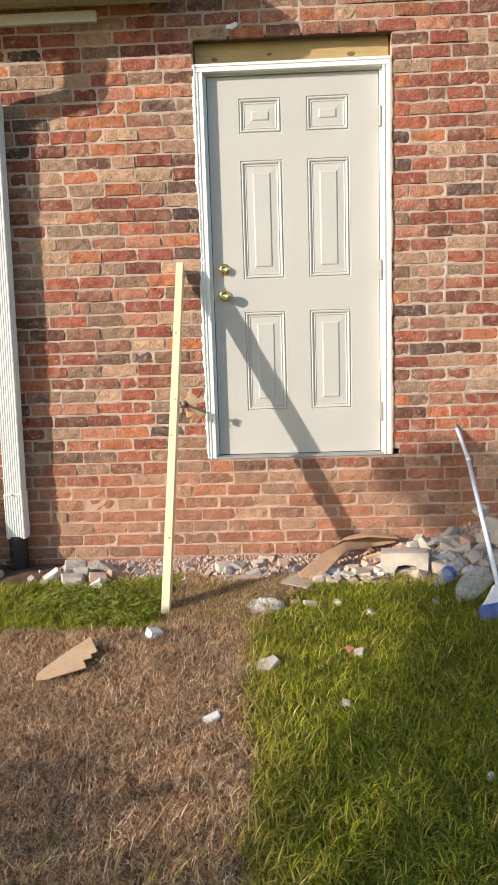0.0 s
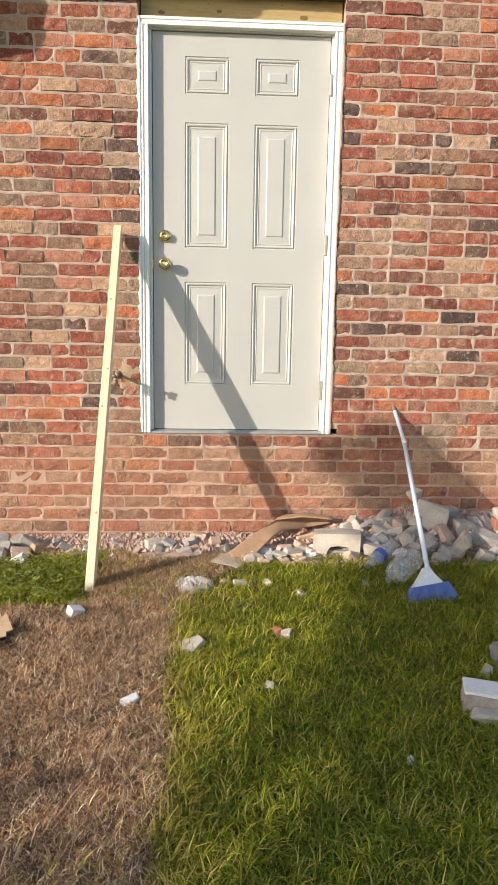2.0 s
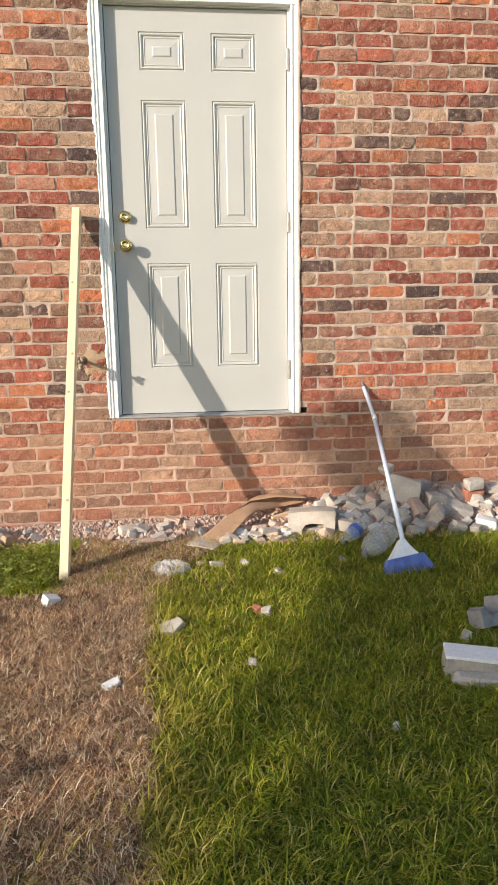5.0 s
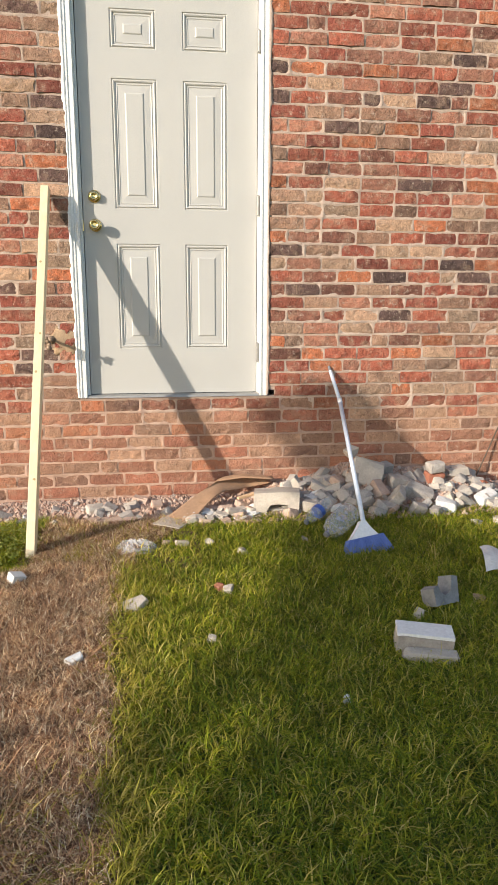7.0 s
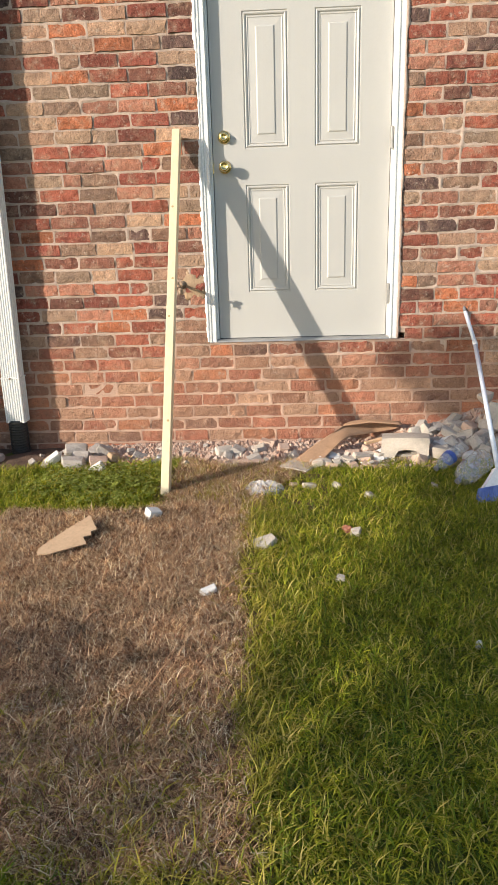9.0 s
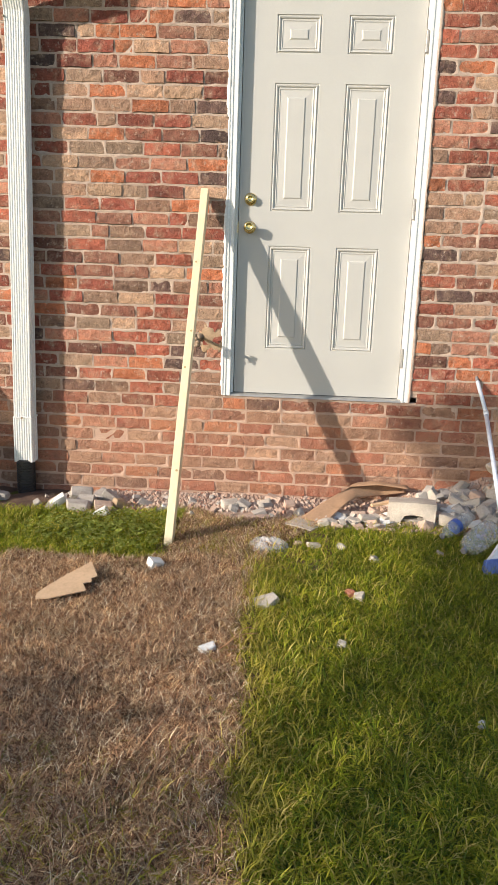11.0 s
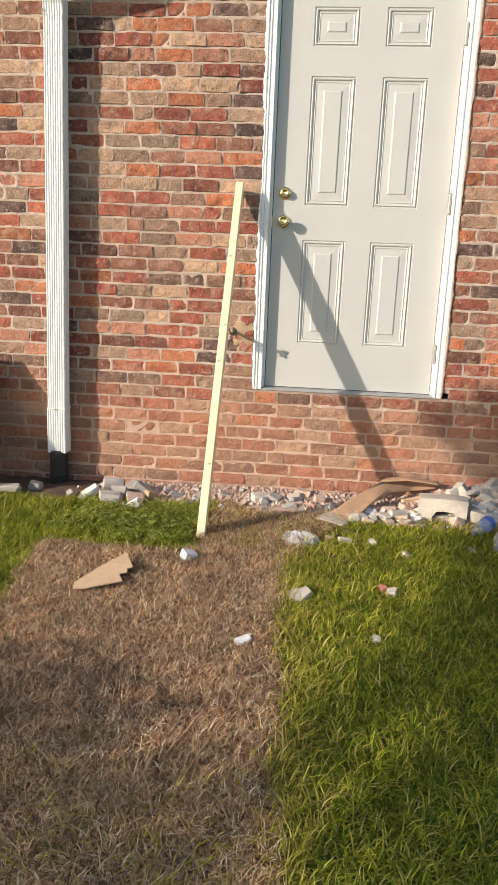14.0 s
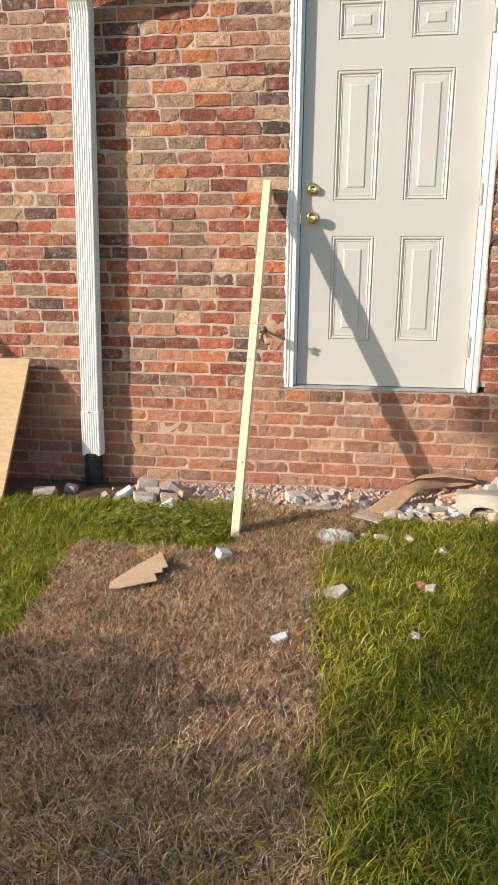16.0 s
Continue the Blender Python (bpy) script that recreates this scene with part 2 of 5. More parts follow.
def blades(name, pts, h, wdt, lean, mat, label, category, seed, droop=0.5, clump=0.0):
    """Grass: each blade a bent, tapering strip of two quads and a tip."""
    rng = np.random.default_rng(seed)
    n = len(pts)
    P = np.array(pts, dtype=float).reshape(n, 3)
    H = h[0] + (h[1] - h[0]) * rng.random(n) ** 1.4
    W = wdt * (0.6 + 0.8 * rng.random(n))
    a = rng.random(n) * 2 * math.pi
    if clump:
        cell = np.floor(P[:, :2] / clump)
        hx = np.mod(np.sin(cell[:, 0] * 12.9898 + cell[:, 1] * 78.233) * 43758.5453, 1.0)
        hy = np.mod(np.sin(cell[:, 0] * 39.3468 + cell[:, 1] * 11.135) * 24634.6345, 1.0)
        away = P[:, :2] - (cell + np.stack([hx, hy], 1)) * clump
        a = np.arctan2(away[:, 1], away[:, 0]) + rng.normal(0, 1.3, n)
        H = H * (0.75 + 0.5 * np.mod(hx * 7.3 + hy * 3.1, 1.0))
    L = lean[0] + (lean[1] - lean[0]) * rng.random(n)
    D = np.stack([np.cos(a), np.sin(a), np.zeros(n)], 1)
    f = a + math.pi / 2 + rng.normal(0, 0.5, n)
    S = np.stack([np.cos(f), np.sin(f), np.zeros(n)], 1) * W[:, None] / 2
    up = np.array([0, 0, 1.0])
    s, c = np.sin(L)[:, None], np.cos(L)[:, None]
    m1 = P + (D * s * 0.45 + up * c * 0.5) * H[:, None]
    L2 = np.clip(L + droop * (0.4 + rng.random(n)), 0, 1.75)
    tip = m1 + (D * np.sin(L2)[:, None] * 0.55 + up * np.cos(L2)[:, None] * 0.5) * H[:, None]
    tip[:, 2] = np.maximum(tip[:, 2], P[:, 2] + 0.004)
    V = np.stack([P - S, P + S, m1 + S * 0.8, m1 - S * 0.8, tip], 1).reshape(-1, 3)
    b = np.arange(n) * 5
    quads = np.stack([b, b + 1, b + 2, b + 3], 1)
    tris = np.stack([b + 3, b + 2, b + 4], 1)
    me = bpy.data.meshes.new(name)
    me.vertices.add(len(V))
    me.vertices.foreach_set("co", V.ravel())
    loops = np.concatenate([quads.ravel(), tris.ravel()])
    me.loops.add(len(loops))
    me.loops.foreach_set("vertex_index", loops)
    me.polygons.add(2 * n)
    starts = np.concatenate([np.arange(n) * 4, 4 * n + np.arange(n) * 3])
    me.polygons.foreach_set("loop_start", starts)
    me.update(calc_edges=True)
    me.validate()
    me.materials.append(mat)
    return tagged(new(name, me), label, category, kind="stuff")


GREEN = grass_mat("green_grass", [(0.0, (0.075, 0.125, 0.010)), (0.35, (0.19, 0.25, 0.014)), (0.7, (0.35, 0.38, 0.022)), (0.91, (0.52, 0.49, 0.045)), (1.0, (0.66, 0.56, 0.2))])
STRAW = grass_mat("dead_grass", [(0.0, (0.055, 0.027, 0.016)), (0.36, (0.32, 0.172, 0.10)), (0.65, (0.68, 0.425, 0.252)), (0.86, (0.91, 0.69, 0.44)), (1.0, (0.98, 0.89, 0.68))], 0.8)
YELLOW = grass_mat("yellowing_grass", [(0.0, (0.30, 0.28, 0.03)), (0.5, (0.46, 0.40, 0.06)), (1.0, (0.62, 0.50, 0.16))], 0.7)


def scatter():
    rng = np.random.default_rng(5)
    green, straw, yellow = [], [], []
    for _ in range(470000):
        x, y = rng.uniform(-2.0, 2.5), rng.uniform(-3.0, -0.16)
        e = dead_edge(x, y)
        bare = y + 0.42 + 0.07 * math.sin(3.1 * x) + 0.05 * math.sin(11 * x) - (0.12 if x > 1 else 0)
        if bare > 0 and rng.random() < min(1, bare * 14):
            continue
        thin = 0.26 if (-0.14 < x < 0.30 + 0.3 * max(0, y + 0.85) / 0.4 and y > -0.98) else 1.0
        p = (x, y, ground_z(x, y) - 0.004)
        q = (x, y, ground_z(x, y) + 0.008)
        if e < 0 or rng.random() < math.exp(-e * 80):
            if rng.random() < thin:
                (yellow if rng.random() < 0.10 + 0.75 * math.exp(-abs(e) * 11) * (x > 0) + (0.3 if thin < 1 else 0) else green).append(p)
            else:
                straw.append(q)
        else:
            straw.append(q)
            fringe = max(0.0, (-2.15 - y) * 1.2) + 0.22 * math.exp(-e * 26)
            if rng.random() < fringe * 0.5:
                yellow.append(p)
            if rng.random() < fringe * 0.25:
                green.append(p)
    return green, straw, yellow


g_pts, s_pts, y_pts = scatter()
mat_rng = np.random.default_rng(9)
S3 = np.repeat(np.array(s_pts), 3, axis=0)
S3[:, :2] += mat_rng.normal(0, 0.007, (len(S3), 2))
S3[:, 2] += mat_rng.uniform(-0.006, 0.008, len(S3))
blades("green_lawn", g_pts, (0.024, 0.068), 0.0037, (0.35, 1.35), GREEN, "unmown green lawn grass in front of the wall", "grass", 1, 0.7, 0.055)
blades("dead_grass", S3, (0.012, 0.046), 0.0023, (0.55, 1.6), STRAW, "matted dead brown grass left where something stood", "grass", 2, 0.35)
strand = mat_rng.choice(len(S3), 5500, replace=False)
PALE_STRAW = grass_mat("bleached_straw", [(0.0, (0.55, 0.35, 0.19)), (0.6, (0.80, 0.59, 0.36)), (1.0, (0.96, 0.86, 0.64))], 0.7)
blades("loose_straw", S3[strand] + np.array([0, 0, 0.010]), (0.035, 0.085), 0.0019, (1.0, 1.55), PALE_STRAW, "bleached straw strands lying loose on the dead grass", "straw", 4, 0.5)
lawn_straw = np.array(g_pts)[mat_rng.choice(len(g_pts), 2500, replace=False)] + np.array([0, 0, 0.022])
blades("lawn_straw", lawn_straw, (0.03, 0.07), 0.0022, (0.8, 1.5), YELLOW, "dry straw blades caught in the green lawn", "straw", 6, 0.5)
blades("yellowing_grass", y_pts, (0.03, 0.085), 0.0036, (0.4, 1.25), YELLOW, "yellowing long grass along the edge of the dead patch", "grass", 3, 0.6, 0.05)

# ---- house wall ----
OPEN_X0, OPEN_X1, OPEN_Z0, OPEN_Z1 = -0.006, 1.041, 0.598, 2.842
COURSE, PHASE, WALL_TOP = 0.0698, 0.030, 3.04
wall = thing("wall_south", "weathered red and tan brick wall of a house", "wall", kind="structure")


def wall_core():
    """Mortar bed and backing, open at the door."""
    bm = bmesh.new()
    d0, d1 = 0.0085, 0.24
    for x0, x1, z0, z1 in ((-7, OPEN_X0, -0.3, WALL_TOP), (1.078, 7, -0.3, WALL_TOP), (OPEN_X1, 1.078, -0.3, OPEN_Z0), (OPEN_X1, 1.078, 0.63, WALL_TOP), (OPEN_X0, OPEN_X1, -0.3, OPEN_Z0), ):
        box(bm, x0, x1, d0, d1, z0, z1)
    box(bm, OPEN_X0, OPEN_X1, d0, 0.068, OPEN_Z1, WALL_TOP)
    return bm


part("mortar", wall_core(), MORTAR, wall)
LINTEL = surf("primed_steel", (0.055, 0.045, 0.042), (0.085, 0.07, 0.062), 14, 0.7, relief=0.1, speck=(0.12, 0.06, 0.035))
lintel = part("lintel", boxed(OPEN_X0 + 0.001, OPEN_X1 - 0.001, 0.010, 0.070, OPEN_Z1 - 0.009, OPEN_Z1 - 0.001, 0.001), LINTEL, wall, "dark steel lintel under the bricks")


# ---- door in its frame ----
SX0, SX1, SZ0, SZ1, SY = 0.061, 0.975, 0.616, 2.652, 0.045
door = thing("door_1", "closed cream six-panel steel door with brass knob", "door", kind="structure")
PANELS = [(px, pz) for px in ((0.227, 0.455), (0.589, 0.817)) for pz in ((0.863, 1.415), (1.592, 2.222), (2.360, 2.541))]


def slab():
    bm = bmesh.new()
    xs = [SX0, 0.227, 0.455, 0.589, 0.817, SX1]
    zs = [SZ0, 0.863, 1.415, 1.592, 2.222, 2.360, 2.541, SZ1]
    for i in range(5):
        for j in range(7):
            if i in (1, 3) and j in (1, 3, 5):
                continue
            bm.faces.new([bm.verts.new(c) for c in ((xs[i], SY, zs[j]), (xs[i + 1], SY, zs[j]), (xs[i + 1], SY, zs[j + 1]), (xs[i], SY, zs[j + 1]))])
    for x in (SX0, SX1):
        bm.faces.new([bm.verts.new(c) for c in ((x, SY, SZ0), (x, SY + 0.044, SZ0), (x, SY + 0.044, SZ1), (x, SY, SZ1))])
    for z in (SZ0, SZ1):
        bm.faces.new([bm.verts.new(c) for c in ((SX0, SY, z), (SX1, SY, z), (SX1, SY + 0.044, z), (SX0, SY + 0.044, z))])
    bm.faces.new([bm.verts.new(c) for c in ((SX0, SY + 0.044, SZ0), (SX1, SY + 0.044, SZ0), (SX1, SY + 0.044, SZ1), (SX0, SY + 0.044, SZ1))])
    bmesh.ops.remove_doubles(bm, verts=bm.verts, dist=0.0001)
    return bm


def door_panel(px, pz):
    """Pressed panel: groove, bead, step, sunk field and raised middle."""
    bm = bmesh.new()
    steps = [(0, 0), (0.003, 0.005), (0.006, 0.005), (0.011, -0.0015), (0.016, 0.0005), (0.020, 0.006), (0.024, 0.006), (0.027, 0.0035),
             (0.031, 0.0062), (0.038, 0.0062), (0.066, 0.0044), (0.0705, 0.0008), (0.073, 0.0)]
    rings = []
    for ins, dep in steps:
        x0, x1, z0, z1 = px[0] + ins, px[1] - ins, pz[0] + ins, pz[1] - ins
        rings.append([bm.verts.new((x, SY + dep, z)) for x, z in ((x0, z0), (x1, z0), (x1, z1), (x0, z1))])
    for a, b in zip(rings, rings[1:]):
        for i in range(4):
            bm.faces.new((a[i], a[(i + 1) % 4], b[(i + 1) % 4], b[i]))
    bm.faces.new(rings[-1])
    return bm


slab_ob = part("slab", slab(), DOOR, door)
for px, pz in PANELS:
    part("panel", door_panel(px, pz), DOOR, slab_ob)

# brick mould: stepped moulding on three sides
MOULD = [(0.0, 0.036), (0.0, 0.004), (0.006, -0.002), (0.016, -0.002), (0.018, 0.002), (0.030, 0.002), (0.034, -0.002), (0.042, -0.002), (0.044, 0.002), (0.044, 0.036)]


def mould(z0, z1, x_of):
    return extrude_profile([(x_of(u), y) for u, y in MOULD], z0, z1, "z")


part("frame", mould(0.600, 2.664, lambda u: u), WHITE, door, "white brick mould smeared with caulk")
part("frame", mould(0.600, 2.664, lambda u: 1.035 - u), WHITE, door, "white brick mould")
part("frame", extrude_profile([(y, 2.708 - u) for u, y in MOULD], 0.0, 1.035, "x"), WHITE, door, "white head mould with nail holes")


def caulk_bead(x, side, seed):
    """A ragged bead of caulk smeared over the joint of frame and brick."""
    r = random.Random(seed)
    bm = bmesh.new()
    rows = []
    out = 0.008
    for i in range(240):
        z = 0.602 + 2.10 * i / 239
        out = max(0.003, min(0.018, out + r.gauss(0, 0.0022)))
        front = -0.004 + r.gauss(0, 0.0010)
        rows.append([bm.verts.new(c) for c in ((x - side * out, 0.006, z), (x - side * out * 0.5, front + 0.001, z), (x + side * 0.004, front, z), (x + side * 0.008, 0.004, z))])
    for a, b in zip(rows, rows[1:]):
        for k in range(3):
            bm.faces.new((a[k], a[k + 1], b[k + 1], b[k]))
    return bm


part("caulk", caulk_bead(0.0, 1, 4), WHITE, door, "ragged smear of white caulk", smooth=True)
part("caulk", caulk_bead(1.035, -1, 5), MORTAR, door, "thin pale caulk joint", smooth=True)
part("jamb", boxed(0.038, 0.057, 0.034, 0.17, 0.612, 2.66, 0.001), WHITE, door)
part("jamb", boxed(0.979, 0.998, 0.034, 0.17, 0.612, 2.66, 0.001), WHITE, door)
part("jamb", boxed(0.038, 0.998, 0.034, 0.17, 2.657, 2.675, 0.001), WHITE, door)
part("threshold", extrude_profile([(0.16, 0.598), (0.16, 0.613), (0.03, 0.612), (0.004, 0.606), (0.0, 0.598)], 0.006, 1.029, "x"), ALUMINIUM, door, "aluminium threshold")
part("sweep", boxed(SX0, SX1, 0.047, 0.085, 0.612, 0.620), BLACK, door, "black rubber sweep under the slab")


def hinge(z):
    h = part("hinge", lathe([(0.0045, -0.054), (0.0075, -0.05), (0.0075, -0.018), (0.0066, -0.017), (0.0075, -0.016), (0.0075, 0.016), (0.0066, 0.017), (0.0075, 0.018), (0.0075, 0.05), (0.0045, 0.054)], 12, m=Matrix.Translation((0.980, 0.027, z))), SATIN, door, "satin metal hinge barrel")
    part("leaf", boxed(0.974, 0.990, 0.029, 0.041, z - 0.052, z + 0.052, 0.001), SATIN, h)


for z in (2.42, 1.62, 0.84):
    hinge(z)


def door_lock(z, length, r):
    at = Matrix.Translation((0.121, SY, z))
    flip = at @ Matrix.Rotation(math.pi, 4, "Z")
    rose = part("rose" if length > 0.04 else "deadbolt", lathe([(0.033, 0.0), (0.033, 0.004), (0.028, 0.010), (0.014, 0.013)], 24, "y", flip), BRASS, door, "polished brass rose", smooth=True)
    if length > 0.04:
        part("knob", lathe([(0.011, 0.01), (0.011, 0.03), (0.018, 0.035), (0.026, 0.045), (0.0275, 0.056), (0.024, 0.064), (0.016, 0.067), (0.015, 0.064), (0.006, 0.064)], 24, "y", flip), BRASS, rose, "polished brass knob", smooth=True)
    else:
        part("cylinder", lathe([(0.024, 0.008), (0.022, 0.026), (0.018, 0.029), (0.012, 0.029), (0.011, 0.027), (0.004, 0.027)], 24, "y", flip), BRASS, rose, "brass lock cylinder", smooth=True)


door_lock(1.506, 0.067, 0.027)
door_lock(1.650, 0.03, 0.024)
part("latch_plate", boxed(0.050, 0.060, 0.035, 0.047, 1.475, 1.53, 0.001), BRASS, door, "brass latch plate")

# pine header board over the frame
header = part("header_board", boxed(0.0, 1.034, 0.072, 0.110, 2.690, 2.880, 0.003), PINE)
for kx, kz, kr in ((0.105, 2.752, 0.012), (0.125, 2.730, 0.009), (0.400, 2.768, 0.010), (0.835, 2.752, 0.015), (0.345, 2.800, 0.003), (0.720, 2.806, 0.003)):
    part("knot", lathe([(kr, 0.0), (kr * 0.8, 0.0008)], 12, "y", Matrix.Translation((kx, 0.0718, kz)) @ Matrix.Rotation(math.pi, 4, "Z") @ Matrix.Diagonal((1.5, 1, 0.8, 1))), KNOT, header)
tagged(header, "treated pine board closing the gap above the door frame", "board")

# unseen near-black sheet behind the door; its colour stands for the unlit inside
room = part("dark_backing", boxed(-0.2, 1.24, 0.30, 0.34, 0.0, 3.0), DARK_GAP)
tagged(room, "near-black sheet behind the closed door standing for the unlit inside", "wall", kind="structure")

# ---- eaves ----
frieze = part("trim", extrude_profile([(-0.022, 3.035), (-0.030, 3.045), (-0.030, 3.135), (-0.020, 3.140), (-0.020, 3.40), (0.20, 3.40), (0.20, 3.035)], -0.12, 7, "x"), VINYL)
tagged(frieze, "white vinyl frieze along the top of the brick", "trim", kind="structure")
low = part("trim", boxed(-7, -0.50, -0.025, 0.012, 2.930, 2.985, 0.003), VINYL)
tagged(low, "white frieze board under the soffit", "trim", kind="structure")


def soffit():
    bm = bmesh.new()
    box(bm, -7, -0.12, -0.29, 0.0, 3.030, 3.05)
    for i in range(66):
        x = -0.20 - 0.10 * i
        box(bm, x - 0.006, x + 0.006, -0.29, -0.004, 3.022, 3.030)
    box(bm, -0.135, -0.112, -0.29, -0.002, 3.012, 3.06)
    box(bm, -7, -0.135, -0.022, -0.002, 3.014, 3.030)
    return bm


tagged(part("soffit", soffit(), BEIGE), "beige ribbed vinyl soffit under the eave", "soffit", kind="structure")
gut = thing("gutter", "white aluminium rain gutter along the eave", "gutter", kind="structure")
part("channel", extrude_profile([(-0.29, 3.00), (-0.37, 3.00), (-0.375, 3.03), (-0.40, 3.06), (-0.41, 3.12), (-0.40, 3.12), (-0.36, 3.035), (-0.30, 3.01), (-0.30, 3.12), (-0.29, 3.12)], -7, -0.14, "x"), VINYL, gut)
roof = part("roof", extrude_profile([(-0.42, 3.13), (4.0, 5.2), (4.0, 5.3), (-0.42, 3.16)], -7, -0.12, "x"), SHINGLE)
tagged(roof, "dark shingled roof over the eave", "roof", kind="structure")
roof = part("roof", extrude_profile([(-0.10, 3.40), (4.0, 5.25), (4.0, 5.35), (-0.10, 3.46)], -0.12, 7, "x"), SHINGLE)
tagged(roof, "dark shingled roof above the frieze", "roof", kind="structure")

# ---- bricks ----
def brick_mesh(w, h, rng):
    """A hand-struck brick with worn arrises and an uneven face, standing proud of the mortar."""
    nx, nz = (5, 2) if w > 0.12 else (3, 2)
    V, F = [], []
    for j in range(nz + 1):
        for i in range(nx + 1):
            edge = i in (0, nx) or j in (0, nz)
            x = -w / 2 + w * i / nx
            z = -h / 2 + h * j / nz
            if edge:
                x += rng.normal(0, 0.0017)
                z += rng.normal(0, 0.0015)
            y = (0.0016 if edge else 0.0) + rng.normal(0, 0.0016)
            if edge and rng.random() < 0.14:
                y += rng.uniform(0.002, 0.007)
            if i in (0, nx) and j in (0, nz):
                y += abs(rng.normal(0, 0.0022))
            V.append((x, y, z))
    k = nx + 1
    for j in range(nz):
        for i in range(nx):
            F.append((j * k + i, j * k + i + 1, (j + 1) * k + i + 1, (j + 1) * k + i))
    rim = [i for i in range(k)] + [j * k + nx for j in range(1, nz + 1)] + [nz * k + i for i in range(nx - 1, -1, -1)] + [j * k for j in range(nz - 1, 0, -1)]
    b0 = len(V)
    for r in rim:
        V.append((V[r][0] * 1.005, 0.02, V[r][2] * 1.005))
    for q in range(len(rim)):
        a, b = rim[q], rim[(q + 1) % len(rim)]
        F.append((b, a, b0 + q, b0 + (q + 1) % len(rim)))
    return V, F


def lay_bricks():
    rng = np.random.default_rng(11)
    lib = {}
    for tag, w in (("full", 0.184), ("short", 0.122), ("half", 0.088), ("long", 0.196)):
        lib[tag] = (w, [brick_mesh(w, 0.0572, rng) for _ in range(14)])
    meshes = {}
    V, F, made = [], [], 0
    heads = {}
    c0 = int((-0.10 - PHASE) / COURSE)
    for c in range(c0, int((WALL_TOP - PHASE) / COURSE)):
        z = PHASE + (c + 0.5) * COURSE
        x = -6.8 - (c % 2) * 0.101 - 0.03 * rng.random()
        z_hole = OPEN_Z0 < z < OPEN_Z1
        right = 1.078 if 0.6 < z < 0.66 else OPEN_X1
        while x < 6.85:
            tag = rng.choice(["full", "long", "short", "half"], p=[0.82, 0.08, 0.05, 0.05])
            if z_hole and OPEN_X0 - 0.03 <= x < right:
                x = right
                tag = "full" if c % 2 else "half"
            w, variants = lib[tag]
            w += rng.normal(0, 0.003)
            joint = rng.uniform(0.009, 0.014)
            if z_hole and x < OPEN_X0 and x + w > OPEN_X0 - 0.05:
                w = OPEN_X0 - x
            x1 = x + w
            v = rng.integers(14)
            vs, fs = variants[v]
            at = (x + w / 2 + 0.0, rng.normal(0, 0.0022), z + rng.normal(0, 0.0012))
            sx = w / lib[tag][0]
            near = -0.75 < at[0] < 1.75 and 0.02 < at[2] < 1.22
            if near and made < 300 and w > 0.03:
                if (tag, v) not in meshes:
                    me = bpy.data.meshes.new("brick")
                    me.from_pydata(vs, [], fs)
                    me.materials.append(BRICK)
                    meshes[tag, v] = me
                ob = new("brick", meshes[tag, v])
                ob.parent = wall
                ob.location, ob.scale = at, (sx, 1, 1)
                ob.rotation_euler = (0, rng.normal(0, 0.006), 0)
                made += 1
            elif w > 0.02:
                b = len(V)
                V += [(p[0] * sx + at[0], p[1] + at[1], p[2] + at[2]) for p in vs]
                F += [tuple(i + b for i in f) for f in fs]
            heads.setdefault(c, []).append(x1 + joint / 2)
            x = x1 + joint
    me = bpy.data.meshes.new("brickwork")
    me.from_pydata(V, [], F)
    me.materials.append(BRICK_FAR)
    ob = new("brickwork", me)
    ob.parent = wall
    ob["kind"] = "stuff"
    return heads


def value_noise(X, Z, size, seed):
    """Smooth random field over the wall, -1 to 1, in lumps of the given size."""
    g = np.random.default_rng(seed).uniform(-1, 1, (700, 700))
    u, v = (X + 3) / size, (Z + 1) / size
    i, j = np.floor(u).astype(int), np.floor(v).astype(int)
    fu, fv = u - i, v - j
    fu, fv = fu * fu * (3 - 2 * fu), fv * fv * (3 - 2 * fv)
    i, j = i % 699, j % 699
    return (g[i, j] * (1 - fu) + g[i + 1, j] * fu) * (1 - fv) + (g[i, j + 1] * (1 - fu) + g[i + 1, j + 1] * fu) * fv


